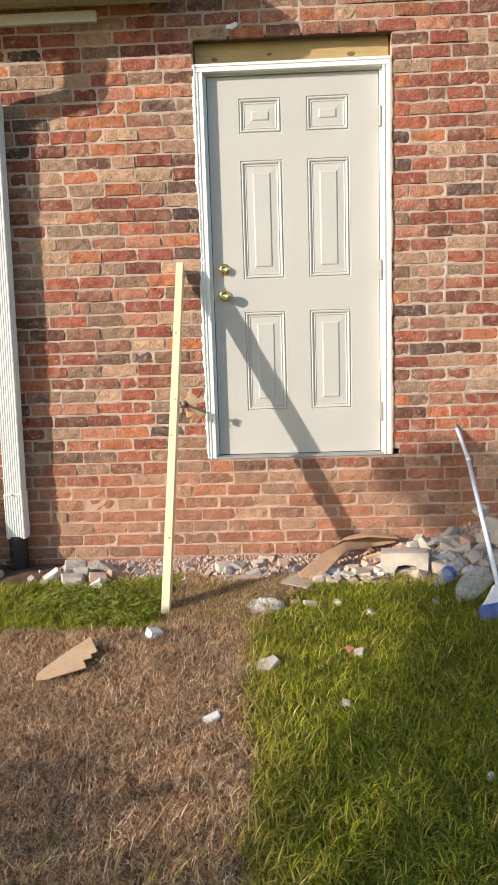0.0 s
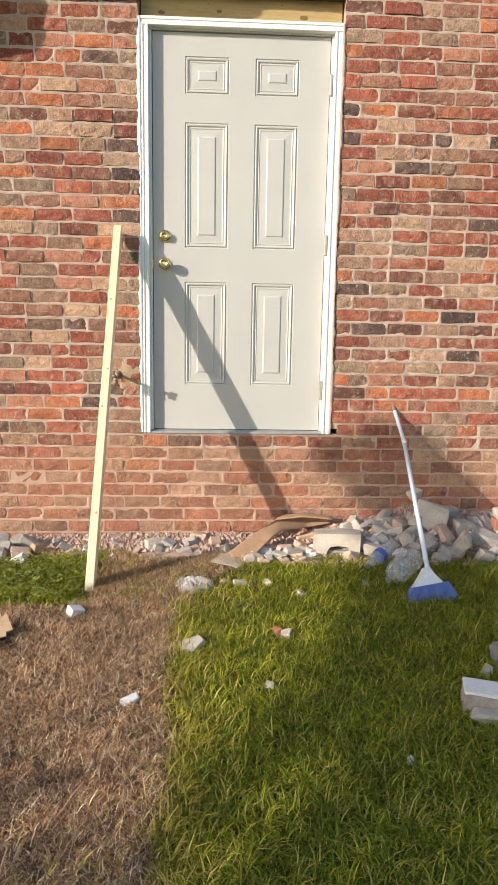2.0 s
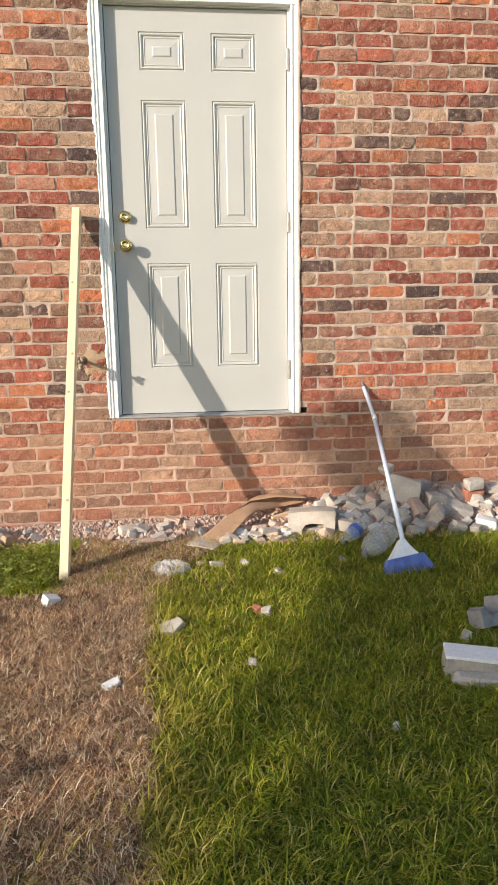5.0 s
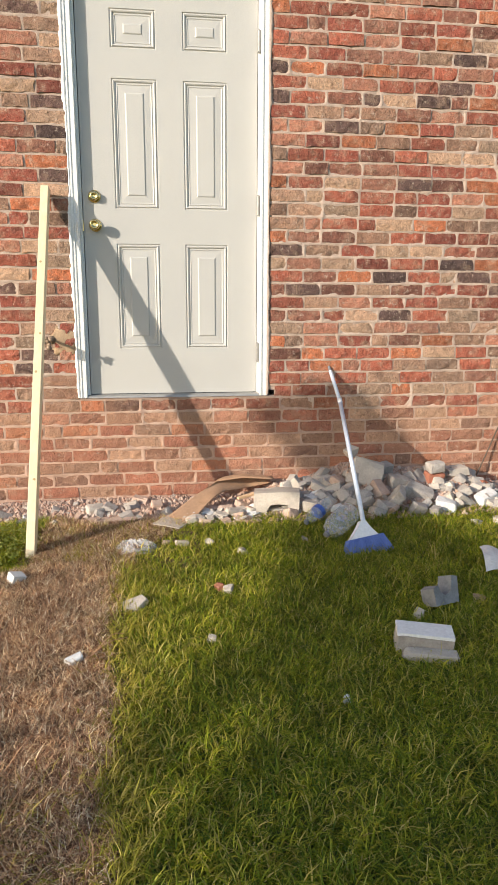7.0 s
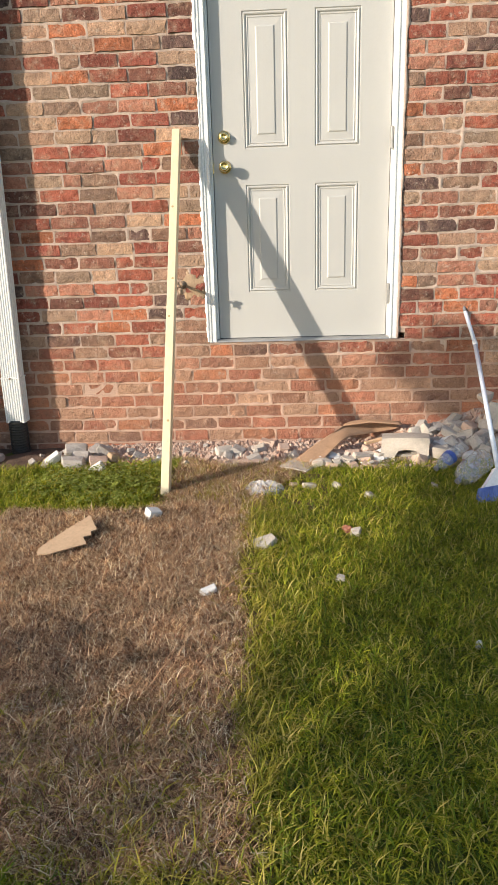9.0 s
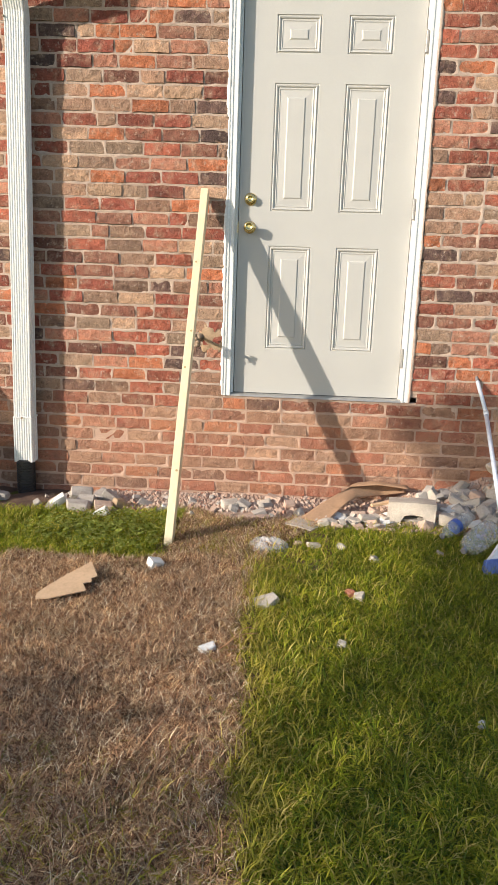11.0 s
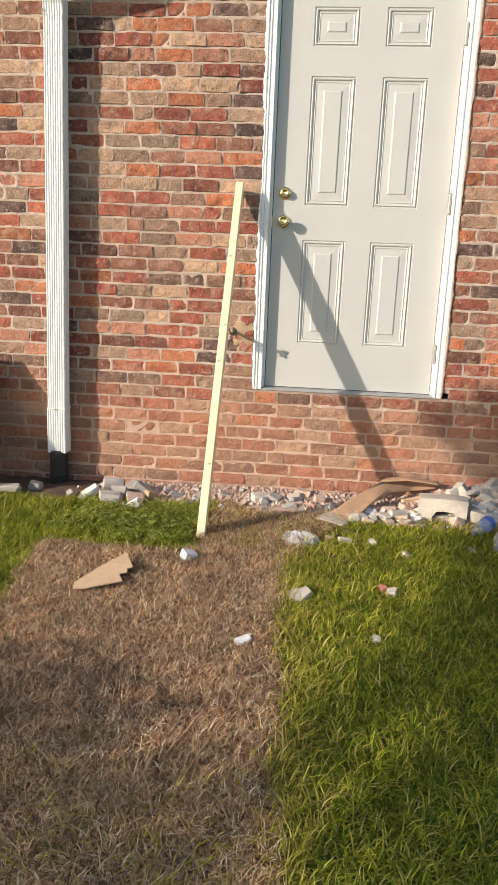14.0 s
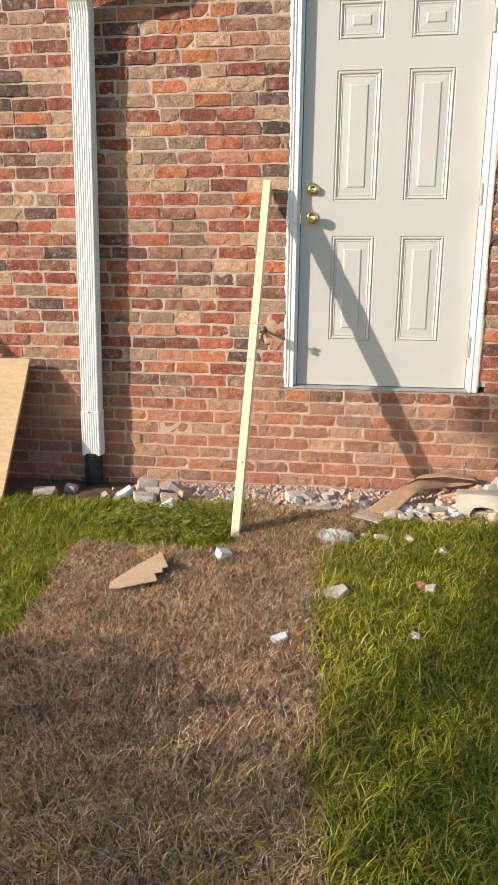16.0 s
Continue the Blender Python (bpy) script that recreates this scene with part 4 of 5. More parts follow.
# pieces that stand out in the heap: place, size, turn, material, name, label
PIECES = [
    ((1.560, -0.215, 0.192), (0.185, 0.085, 0.165), (-24, 14, -14), PALE, "concrete_block", "tilted pale concrete block on the rubble heap"),
    ((1.505, -0.105, 0.285), (0.085, 0.07, 0.055), (10, -20, 25), PALE, "concrete_chunk", "small pale concrete chunk at the top of the heap"),
    ((1.935, -0.440, 0.048), (0.125, 0.085, 0.085), (8, 14, -24), LIMESTONE, "masonry_block", "white masonry block at the foot of the heap"),
    ((1.970, -0.190, 0.135), (0.105, 0.085, 0.100), (0, 3, 4), REDBIT, "brick_piece", "broken red brick on the rubble heap"),
    ((1.972, -0.195, 0.208), (0.105, 0.085, 0.060), (4, -6, 8), CONCRETE, "concrete_chunk", "grey concrete chunk set on a broken red brick"),
    ((2.000, -0.260, 0.085), (0.135, 0.08, 0.085), (12, 4, -6), CONCRETE, "concrete_chunk", "flat grey concrete chunk in the heap"),
    ((2.125, -0.140, 0.165), (0.150, 0.09, 0.060), (0, -4, 6), PALE, "brick_piece", "pale mortared brick on the rubble heap"),
    ((2.165, -0.150, 0.095), (0.140, 0.09, 0.065), (4, 5, -10), PALE, "brick_piece", "pale mortared brick under another one"),
    ((2.255, -0.190, 0.090), (0.085, 0.07, 0.065), (10, 20, 30), REDBIT, "brick_piece", "broken pinkish brick at the end of the heap"),
    ((2.200, -0.360, 0.053), (0.150, 0.09, 0.095), (10, -16, 22), LIMESTONE, "masonry_block", "pale masonry lump at the end of the heap"),
    ((2.080, -0.380, 0.063), (0.150, 0.07, 0.035), (10, 32, 15), CONCRETE, "concrete_slab", "thin grey slab leaning in the heap"),
    ((1.660, -0.400, 0.083), (0.060, 0.110, 0.200), (20, 34, -10), CONCRETE, "concrete_slab", "grey concrete slab leaning on the heap"),
    ((1.740, -0.240, 0.135), (0.150, 0.09, 0.080), (6, 10, 18), CONCRETE, "concrete_chunk", "grey concrete chunk on the heap"),
    ((1.830, -0.320, 0.098), (0.160, 0.10, 0.085), (14, 24, -20), CONCRETE, "concrete_chunk", "tilted grey concrete chunk on the heap"),
    ((1.690, -0.120, 0.185), (0.120, 0.08, 0.060), (6, -8, 12), CONCRETE, "concrete_chunk", "grey concrete chunk lying against the wall"),
    ((1.770, -0.470, 0.043), (0.080, 0.06, 0.085), (10, 20, 0), CONCRETE, "concrete_chunk", "grey concrete lump at the foot of the heap"),
    ((1.860, -0.500, 0.038), (0.070, 0.06, 0.070), (0, -15, 40), CONCRETE, "concrete_chunk", "small grey lump in the grass by the heap"),
    ((1.300, -0.220, 0.110), (0.130, 0.07, 0.045), (10, 26, -12), PALE, "mortar_slab", "broken pale mortar slab on the heap"),
    ((1.255, -0.300, 0.083), (0.120, 0.08, 0.050), (5, -8, 20), LIMESTONE, "masonry_chunk", "white masonry chunk on the heap"),
    ((1.400, -0.200, 0.130), (0.090, 0.07, 0.080), (25, 10, 40), PINK, "mortar_chunk", "pinkish mortar chunk on the heap"),
    ((1.430, -0.320, 0.088), (0.120, 0.08, 0.060), (8, 14, -25), PALE, "concrete_chunk", "pale concrete chunk on the heap"),
    ((1.520, -0.360, 0.063), (0.110, 0.08, 0.080), (14, -22, 10), CONCRETE, "concrete_chunk", "dark grey concrete chunk behind the broom"),
    ((1.215, -0.400, 0.063), (0.110, 0.08, 0.070), (5, 10, -20), PALE, "concrete_chunk", "pale concrete chunk beside a bottle"),
    ((1.345, -0.430, 0.053), (0.070, 0.05, 0.050), (10, 0, 30), LIMESTONE, "masonry_chunk", "small white masonry chunk beside a bottle"),
    ((1.180, -0.260, 0.070), (0.100, 0.08, 0.070), (20, 12, 0), CONCRETE, "concrete_chunk", "dark grey chunk beside the broken block"),
    ((-0.735, -0.225, 0.070), (0.145, 0.09, 0.070), (24, 8, 12), CONCRETE, "concrete_chunk", "grey concrete shell in the pile by the drain pipe"),
    ((-0.690, -0.320, 0.058), (0.130, 0.10, 0.055), (24, -6, -8), CONCRETE, "concrete_slab", "flat grey concrete piece in the small pile"),
    ((-0.700, -0.410, 0.038), (0.150, 0.08, 0.060), (6, 4, 5), CONCRETE, "concrete_chunk", "grey concrete chunk at the front of the small pile"),
    ((-0.830, -0.360, 0.043), (0.110, 0.06, 0.050), (14, -36, 20), LIMESTONE, "masonry_chunk", "white chunk at the edge of the small pile"),
    ((-0.560, -0.240, 0.065), (0.140, 0.06, 0.050), (10, 38, 10), CONCRETE, "concrete_slab", "leaning grey slab in the small pile"),
    ((-0.610, -0.220, 0.060), (0.110, 0.09, 0.075), (14, 10, -20), CONCRETE, "concrete_chunk", "pinkish grey chunk in the small pile"),
    ((-0.500, -0.350, 0.048), (0.075, 0.06, 0.050), (5, 15, 40), TAN_PATCH, "mortar_chunk", "tan mortar lump at the edge of the small pile"),
    ((-0.570, -0.400, 0.043), (0.100, 0.07, 0.045), (14, 8, 16), PINK, "mortar_chunk", "pinkish mortar piece in the small pile"),
    ((-0.555, -0.480, 0.033), (0.090, 0.04, 0.055), (5, -30, -10), LIMESTONE, "masonry_chunk", "white sliver in front of the small pile"),
    ((-0.505, -0.330, 0.053), (0.050, 0.05, 0.060), (0, 20, 0), REDBIT, "brick_piece", "red brick crumb in the small pile"),
    ((0.080, -0.250, 0.055), (0.105, 0.08, 0.070), (6, 0, 20), PALE, "concrete_chunk", "pale concrete chunk on the gravel below the door"),
    ((0.155, -0.235, 0.055), (0.085, 0.07, 0.060), (10, 20, -15), CONCRETE, "concrete_chunk", "grey concrete chunk on the gravel below the door"),
    ((0.265, -0.190, 0.055), (0.090, 0.06, 0.040), (4, -16, 10), PALE, "concrete_chunk", "flat pale chunk on the gravel below the door"),
    ((0.245, -0.320, 0.048), (0.085, 0.05, 0.035), (5, -22, 10), CONCRETE, "concrete_chunk", "thin grey chunk on the gravel below the door"),
    ((0.405, -0.200, 0.055), (0.070, 0.06, 0.060), (20, 10, 10), PINK, "mortar_chunk", "pinkish mortar lump on the gravel below the door"),
    ((0.310, -0.120, 0.065), (0.080, 0.06, 0.045), (4, 10, -20), PINK, "mortar_chunk", "pinkish mortar lump against the wall"),
    ((-0.260, -0.320, 0.048), (0.045, 0.03, 0.030), (0, 20, 10), LIMESTONE, "masonry_chunk", "small white chip on the gravel"),
    ((-1.280, -0.360, 0.038), (0.150, 0.08, 0.035), (2, 0, 15), PALE, "flat_stone", "flat pale stone beside the drain pipe"),
    ((-1.180, -0.240, 0.045), (0.080, 0.06, 0.050), (8, 10, 0), CONCRETE, "concrete_chunk", "grey chunk beside the drain pipe"),
    ((0.800, -0.400, 0.053), (0.100, 0.06, 0.030), (6, 10, 20), PALE, "mortar_slab", "flat pale mortar slab beside the broken block"),
    ((0.770, -0.330, 0.063), (0.090, 0.06, 0.040), (10, -6, -8), PINK, "mortar_chunk", "pinkish mortar chunk below the cardboard sheet"),
    ((0.850, -0.300, 0.073), (0.080, 0.06, 0.050), (10, 18, 30), PINK, "mortar_chunk", "pinkish mortar chunk beside the broken block"),
    ((0.735, -0.430, 0.044), (0.080, 0.05, 0.026), (4, 10, -14), PALE, "mortar_slab", "thin pale mortar piece on the gravel"),
]
for i, (at, size, rot, mat_, nm, lab) in enumerate(PIECES):
    drop = 0.022 if at[0] < 0.95 and at[1] > -0.35 else 0.0
    chunk(nm, (at[0], at[1], at[2] - drop), size, rot, mat_, lab, seed=100 + i)

rng = random.Random(21)
for i in range(190):
    if i < 115:
        x, y = rng.uniform(1.05, 2.3), -0.06 - 0.42 * rng.random()
    else:
        x, y = rng.uniform(-0.95, 1.0), -0.08 - 0.34 * rng.random()
    if 0.4 < x < 1.0 and y > -0.30:
        y -= 0.16
    s = (0.022 + 0.055 * rng.random() ** 1.6) * (1.0 if i < 115 else 0.72)
    m_, nm, lab = rng.choice([(CONCRETE, "concrete_chunk", "grey broken concrete piece in the rubble"), (PALE, "concrete_chunk", "pale broken concrete piece in the rubble"), (PINK, "mortar_chunk", "pinkish broken mortar in the rubble"), (CONCRETE, "concrete_chunk", "grey broken concrete piece in the rubble")])
    chunk(nm, (x, y, pile_z(x, y) + s * 0.28), (s * rng.uniform(1.0, 1.9), s, s * rng.uniform(0.35, 0.9)), (rng.uniform(-40, 40), rng.uniform(-40, 40), rng.uniform(0, 360)), m_, lab, seed=300 + i)

# pale flat flakes between the cardboard and the broken block, and small pieces packed into the heap
for i in range(120):
    if i < 55:
        x, y = rng.uniform(0.52, 0.92), rng.uniform(-0.50, -0.30)
        s = 0.020 + 0.045 * rng.random() ** 1.5
        dims = (s * rng.uniform(1.1, 1.9), s, s * rng.uniform(0.22, 0.5))
        lift, lean_by = 0.012 + 0.02 * rng.random(), 22
        m_, nm, lab = rng.choice([(LIMESTONE, "plaster_flake", "flat whitish flake of mortar on the rubble"), (PINK, "mortar_flake", "flat pinkish flake of mortar on the rubble"), (PALE, "mortar_flake", "flat pale flake of mortar on the rubble")])
    else:
        x, y = rng.uniform(1.12, 2.25), -0.08 - 0.36 * rng.random()
        s = 0.035 + 0.05 * rng.random()
        dims = (s * rng.uniform(1.0, 1.7), s, s * rng.uniform(0.4, 0.9))
        lift, lean_by = 0.012 + 0.025 * rng.random(), 50
        m_, nm, lab = rng.choice([(CONCRETE, "concrete_chunk", "grey broken concrete piece packed in the heap"), (PALE, "concrete_chunk", "pale broken concrete piece packed in the heap"), (PINK, "mortar_chunk", "pinkish broken mortar packed in the heap"), (CONCRETE, "concrete_chunk", "grey broken concrete piece packed in the heap")])
    chunk(nm, (x, y, pile_z(x, y) + lift), dims, (rng.uniform(-lean_by, lean_by), rng.uniform(-lean_by, lean_by), rng.uniform(0, 360)), m_, lab, seed=700 + i)

# stones scattered on the lawn
for i, (x, y, s, h, m_, lab, nm) in enumerate([
    (0.316, -1.325, 0.110, 0.055, PALE, "pale grey stone lying at the edge of the lawn", "stone"),
    (0.136, -1.700, 0.062, 0.060, LIMESTONE, "flat white crumb of plaster lying on the dead grass", "stone"),
    (0.080, -1.715, 0.026, 0.022, PINK, "small pinkish pebble on the dead grass", "pebble"),
    (0.789, -0.865, 0.056, 0.040, PALE, "small pale stone in the lawn", "stone"),
    (0.649, -0.745, 0.050, 0.050, PALE, "small tan stone in the lawn", "stone"),
    (0.520, -0.750, 0.070, 0.050, PALE, "pale stone lying in thin grass", "stone"),
    (0.445, -0.720, 0.045, 0.035, PINK, "pinkish stone lying in thin grass", "stone"),
    (0.685, -1.235, 0.065, 0.045, PALE, "pale stone half hidden in the lawn", "stone"),
    (0.655, -1.205, 0.050, 0.045, REDBIT, "red brick crumb half hidden in the lawn", "brick_crumb"),
    (0.590, -1.600, 0.045, 0.040, PALE, "small stone half hidden in the lawn", "stone"),
    (0.960, -2.000, 0.024, 0.042, LIMESTONE, "white pebble in the lawn", "pebble"),
    (1.363, -1.532, 0.060, 0.050, PALE, "small stone in the lawn beside a broken block", "stone"),
    (1.097, -0.770, 0.045, 0.045, CONCRETE, "grey stone in the lawn near the bottles", "stone"),
    (-0.010, -0.800, 0.040, 0.030, PALE, "small stone beside the foot of the stud", "stone"),
    (1.640, -1.440, 0.060, 0.040, TAN_PATCH, "tan lump of soil and mortar in the lawn", "clod"),
    (2.020, -0.640, 0.060, 0.050, CONCRETE, "grey stone in the lawn before the heap", "stone"),
    (2.150, -0.620, 0.110, 0.045, PALE, "long pale stone in the lawn before the heap", "stone"),
    (-0.470, -1.060, 0.030, 0.025, PALE, "small pale pebble by the cardboard scrap", "pebble"),
]):
    chunk(nm, (x, y, ground_z(x, y) + h * 0.22), (s, s * 0.8, h * 0.8), (8, -6, 37 * i), m_, lab, group="stones on the lawn", seed=500 + i, category="stone", box_like=0.35)
chunk("paint_chip", (-0.163, -1.075, ground_z(-0.16, -1.07) + 0.024), (0.060, 0.050, 0.046), (12, 14, 38), LIMESTONE, "white painted masonry chip on the dead grass", "masonry", "stones on the lawn", 540, 0.9)

# ---- blocks in the lawn ----
wb = chunk("masonry_block", (1.296, -1.750, ground_z(1.27, -1.82) + 0.036), (0.195, 0.086, 0.072), (5, 3, -14), CONCRETE, "grey masonry block with a white top lying in the lawn", "block", "blocks in the lawn", 560, 0.95)
part("white_top", boxed(-0.096, 0.094, -0.041, 0.043, 0.031, 0.044, 0.004), WHITE, wb, "white top face")
chunk("mortar_chunk", (1.300, -1.815, ground_z(1.34, -1.84) + 0.014), (0.200, 0.05, 0.040), (5, 3, -14), PALE, "ragged strip of mortar at the foot of the block", "rubble", "blocks in the lawn", 561)
SLATE = surf("dark_concrete", (0.19, 0.19, 0.19), (0.32, 0.315, 0.31), 14, 0.95, grain=110, relief=0.8, depth=0.006, speck=(0.14, 0.14, 0.14))
ub = part("broken_block", extrude_profile([(-0.085, 0.0), (0.075, 0.0), (0.095, 0.125), (0.055, 0.135), (0.030, 0.060), (-0.010, 0.045), (-0.035, 0.060), (-0.050, 0.098), (-0.085, 0.085)], -0.045, 0.045, "y"), SLATE)
ub.matrix_basis = pose(1.482, -1.470, ground_z(1.5, -1.45) + 0.008, -24, 4, 24) @ Matrix.Scale(0.76, 4)
tagged(ub, "grey broken block with a notch lying in the lawn", "block", "blocks in the lawn")
cm = part("broken_block", extrude_profile([(0.0, 0.0), (0.068, 0.0), (0.072, 0.030), (0.090, 0.056), (0.130, 0.062), (0.180, 0.060), (0.186, 0.030), (0.186, 0.0), (0.238, 0.004), (0.242, 0.125), (0.150, 0.128), (0.060, 0.122), (0.004, 0.118)], 0.0, 0.15, "y"), PALE)
for v in cm.data.vertices:
    v.co += Vector((1, 1, 1)) * 0.004 * noise.noise(v.co * 60)
cm.matrix_basis = pose(0.902, -0.400, 0.024, -6, 0, -9)
tagged(cm, "pale broken hollow concrete block lying on the gravel", "block")
chunk("concrete_chunk", (1.040, -0.37, 0.040), (0.16, 0.05, 0.035), (0, 2, -8), CONCRETE, "grey slab lying inside the broken block", seed=571)


# ---- sheets ----
def sheet_between(corners, nu, nv, height, thick, push=lambda u, v: 0.0):
    """A thin bent sheet: u runs from the first edge to the second."""
    A, B, C, D = (Vector(c) for c in corners)
    bm = bmesh.new()
    layers = []
    for side in (0, 1):
        g = []
        for i in range(nu + 1):
            u = i / nu
            row = []
            for j in range(nv + 1):
                v = j / nv
                p = (A.lerp(D, u)).lerp(B.lerp(C, u), v)
                row.append(bm.verts.new((p.x, p.y + push(u, v), p.z + height(u, v) + side * thick)))
            g.append(row)
        layers.append(g)
    for g in layers:
        for i in range(nu):
            for j in range(nv):
                bm.faces.new((g[i][j], g[i + 1][j], g[i + 1][j + 1], g[i][j + 1]))
    a, b = layers
    for i in range(nu):
        bm.faces.new((a[i][0], a[i + 1][0], b[i + 1][0], b[i][0]))
        bm.faces.new((a[i][nv], a[i + 1][nv], b[i + 1][nv], b[i][nv]))
    for j in range(nv):
        bm.faces.new((a[0][j], a[0][j + 1], b[0][j + 1], b[0][j]))
        bm.faces.new((a[nu][j], a[nu][j + 1], b[nu][j + 1], b[nu][j]))
    return bm


def curled_sheet():
    """A stiff sheet that climbs the rubble and rolls over into a hook where it meets the wall."""
    bm = bmesh.new()
    nu, nv = 30, 12

    def along(keys, u):
        k = u * (len(keys) - 1)
        i = min(int(k), len(keys) - 2)
        f = k - i
        return Vector(keys[i]).lerp(Vector(keys[i + 1]), f * f * (3 - 2 * f) * 0.4 + f * 0.6)

    rim = ((0.445, -0.445, 0.036), (0.540, -0.330, 0.072), (0.640, -0.215, 0.108), (0.735, -0.130, 0.142), (0.880, -0.120, 0.152), (1.060, -0.115, 0.136))
    low = ((0.585, -0.475, 0.042), (0.640, -0.385, 0.066), (0.705, -0.285, 0.090), (0.775, -0.180, 0.098), (0.920, -0.075, 0.088), (1.050, -0.055, 0.100))
    layers = []
    for side in (0, 1):
        g = []
        for i in range(nu + 1):
            u = i / nu
            hook = max(0.0, min(1.0, (u - 0.42) / 0.25))
            P, Q = along(rim, u), along(low, u)
            M = P.lerp(Q, 0.5).lerp(Vector(((P.x + Q.x) / 2, 0.010, P.z + 0.022)), hook)
            row = []
            for j in range(nv + 1):
                v = j / nv
                c = P * (1 - v) ** 2 + M * 2 * v * (1 - v) + Q * v ** 2
                c.z += side * 0.003 + 0.003 * math.sin(9 * u + 4 * v)
                row.append(bm.verts.new(c))
            g.append(row)
        layers.append(g)
    for g in layers:
        for i in range(nu):
            for j in range(nv):
                bm.faces.new((g[i][j], g[i + 1][j], g[i + 1][j + 1], g[i][j + 1]))
    a, b = layers
    for i in range(nu):
        for j in (0, nv):
            bm.faces.new((a[i][j], a[i + 1][j], b[i + 1][j], b[i][j]))
    for j in range(nv):
        for i in (0, nu):
            bm.faces.new((a[i][j], a[i][j + 1], b[i][j + 1], b[i][j]))
    return bm


curl = part("cardboard_sheet", curled_sheet(), CARD_DARK, smooth=True)
tagged(curl, "curled brown cardboard sheet resting on rubble against the wall", "cardboard")
flat = part("board_scrap", sheet_between(((0.375, -0.510, 0.034), (0.510, -0.590, 0.032), (0.700, -0.285, 0.046), (0.610, -0.250, 0.048)), 8, 4, lambda u, v: 0.004 * math.sin(7 * u + 3 * v), 0.006), PALE)
tagged(flat, "flat pale grey board scrap under the cardboard sheet", "board")
stick2 = part("wood_splinter", boxed(-0.07, 0.07, -0.012, 0.012, 0.0, 0.014, 0.002, pose(0.90, -0.25, 0.085, 0, -6, 24)), CARD)
tagged(stick2, "splinter of brown wood on the rubble by the wall", "wood scrap")


def scrap():
    out = [(-0.535, -1.440), (-0.546, -1.391), (-0.488, -1.245), (-0.419, -1.105), (-0.357, -1.238), (-0.377, -1.255), (-0.367, -1.286), (-0.396, -1.302), (-0.367, -1.360), (-0.486, -1.432)]
    bm = bmesh.new()
    lo, hi = [], []
    for i, (x, y) in enumerate(out):
        y -= 0.030
        z = 0.030 + 0.050 * (y + 1.3) + 0.02 * (x + 0.45)
        lo.append(bm.verts.new((x, y, z)))
        hi.append(bm.verts.new((x, y, z + 0.004)))
    k = len(out)
    bm.faces.new(lo[::-1])
    bm.faces.new(hi)
    for i in range(k):
        bm.faces.new((lo[i], lo[(i + 1) % k], hi[(i + 1) % k], hi[i]))
    return bm


tagged(part("cardboard_scrap", scrap(), CARD), "torn tan cardboard scrap lying on dead grass", "cardboard")


def crumpled_film(at, rx, ry, seed):
    """Thin film lying in sharp creases and peaks, with a ragged outline."""
    bm = bmesh.new()
    o = Vector((seed, seed * 2.3, 0))
    n_a, n_r = 40, 12
    mid = bm.verts.new((at[0], at[1], at[2] + 0.04))
    rings = []
    for j in range(1, n_r + 1):
        ring_ = []
        for i in range(n_a):
            a = 2 * math.pi * i / n_a
            edge = 1 + 0.35 * noise.noise((math.cos(a) * 1.6 + seed, math.sin(a) * 1.6, 5))
            q = j / n_r
            px, py = math.cos(a) * rx * q * edge, math.sin(a) * ry * q * edge
            crease = 1 - abs(noise.noise(Vector((px * 13, py * 13, 0)) + o)) * 2.2
            fine_ = 1 - abs(noise.noise(Vector((px * 34, py * 34, 3)) + o)) * 2.0
            h = (0.010 + 0.030 * max(0, crease) + 0.010 * max(0, fine_)) * (1 - q ** 3)
            ring_.append(bm.verts.new((at[0] + px, at[1] + py, at[2] + h)))
        rings.append(ring_)
    for i in range(n_a):
        bm.faces.new((mid, rings[0][i], rings[0][(i + 1) % n_a]))
    for a_, b_ in zip(rings, rings[1:]):
        for i in range(n_a):
            bm.faces.new((a_[i], b_[i], b_[(i + 1) % n_a], a_[(i + 1) % n_a]))
    return bm


bag = part("plastic_bag", crumpled_film((0.305, -0.775, ground_z(0.31, -0.77) + 0.006), 0.098, 0.088, 3), BAG)
tagged(bag, "crumpled clear plastic bag lying in thin grass", "bag")
tissue = part("paper_scrap", sheet_between(((1.765, -1.255, 0.012), (1.990, -1.245, 0.012), (1.995, -1.050, 0.032), (1.830, -1.055, 0.045)), 8, 8, lambda u, v: 0.035 * math.sin(2.4 * u + 0.4) * (1 - 0.6 * v) + 0.01 * math.sin(7 * v), 0.002), LIMESTONE)
tagged(tissue, "crumpled white paper sack scrap on the lawn", "paper")


# ---- bottles ----
def bottle(name, m, r, length, label, with_label):
    t = thing(name, label, "bottle", "bottles by the heap")
    t.matrix_basis = m
    prof = [(r * 0.6, 0.0), (r * 0.95, 0.006), (r, 0.02), (r, length * 0.12), (r * 0.92, length * 0.15), (r, length * 0.18), (r, length * 0.24), (r * 0.92, length * 0.27), (r, length * 0.30), (r, length * 0.36), (r * 0.96, length * 0.39), (r, length * 0.42), (r, length * 0.6), (r * 0.93, length * 0.68), (r * 0.75, length * 0.82), (0.0135, length * 0.93), (0.0125, length * 0.97)]
    body = part("body", lathe(prof, 18), PET, t, smooth=True)
    part("cap", lathe([(0.0145, length * 0.965), (0.0145, length * 1.01), (0.012, length * 1.02)], 14), GREY_P, t)
    if with_label:
        part("label", lathe([(r * 1.01, length * 0.40), (r * 1.015, length * 0.41), (r * 1.015, length * 0.53), (r * 1.01, length * 0.54)], 18), BLUE_LABEL, body, "blue printed label")
    return t


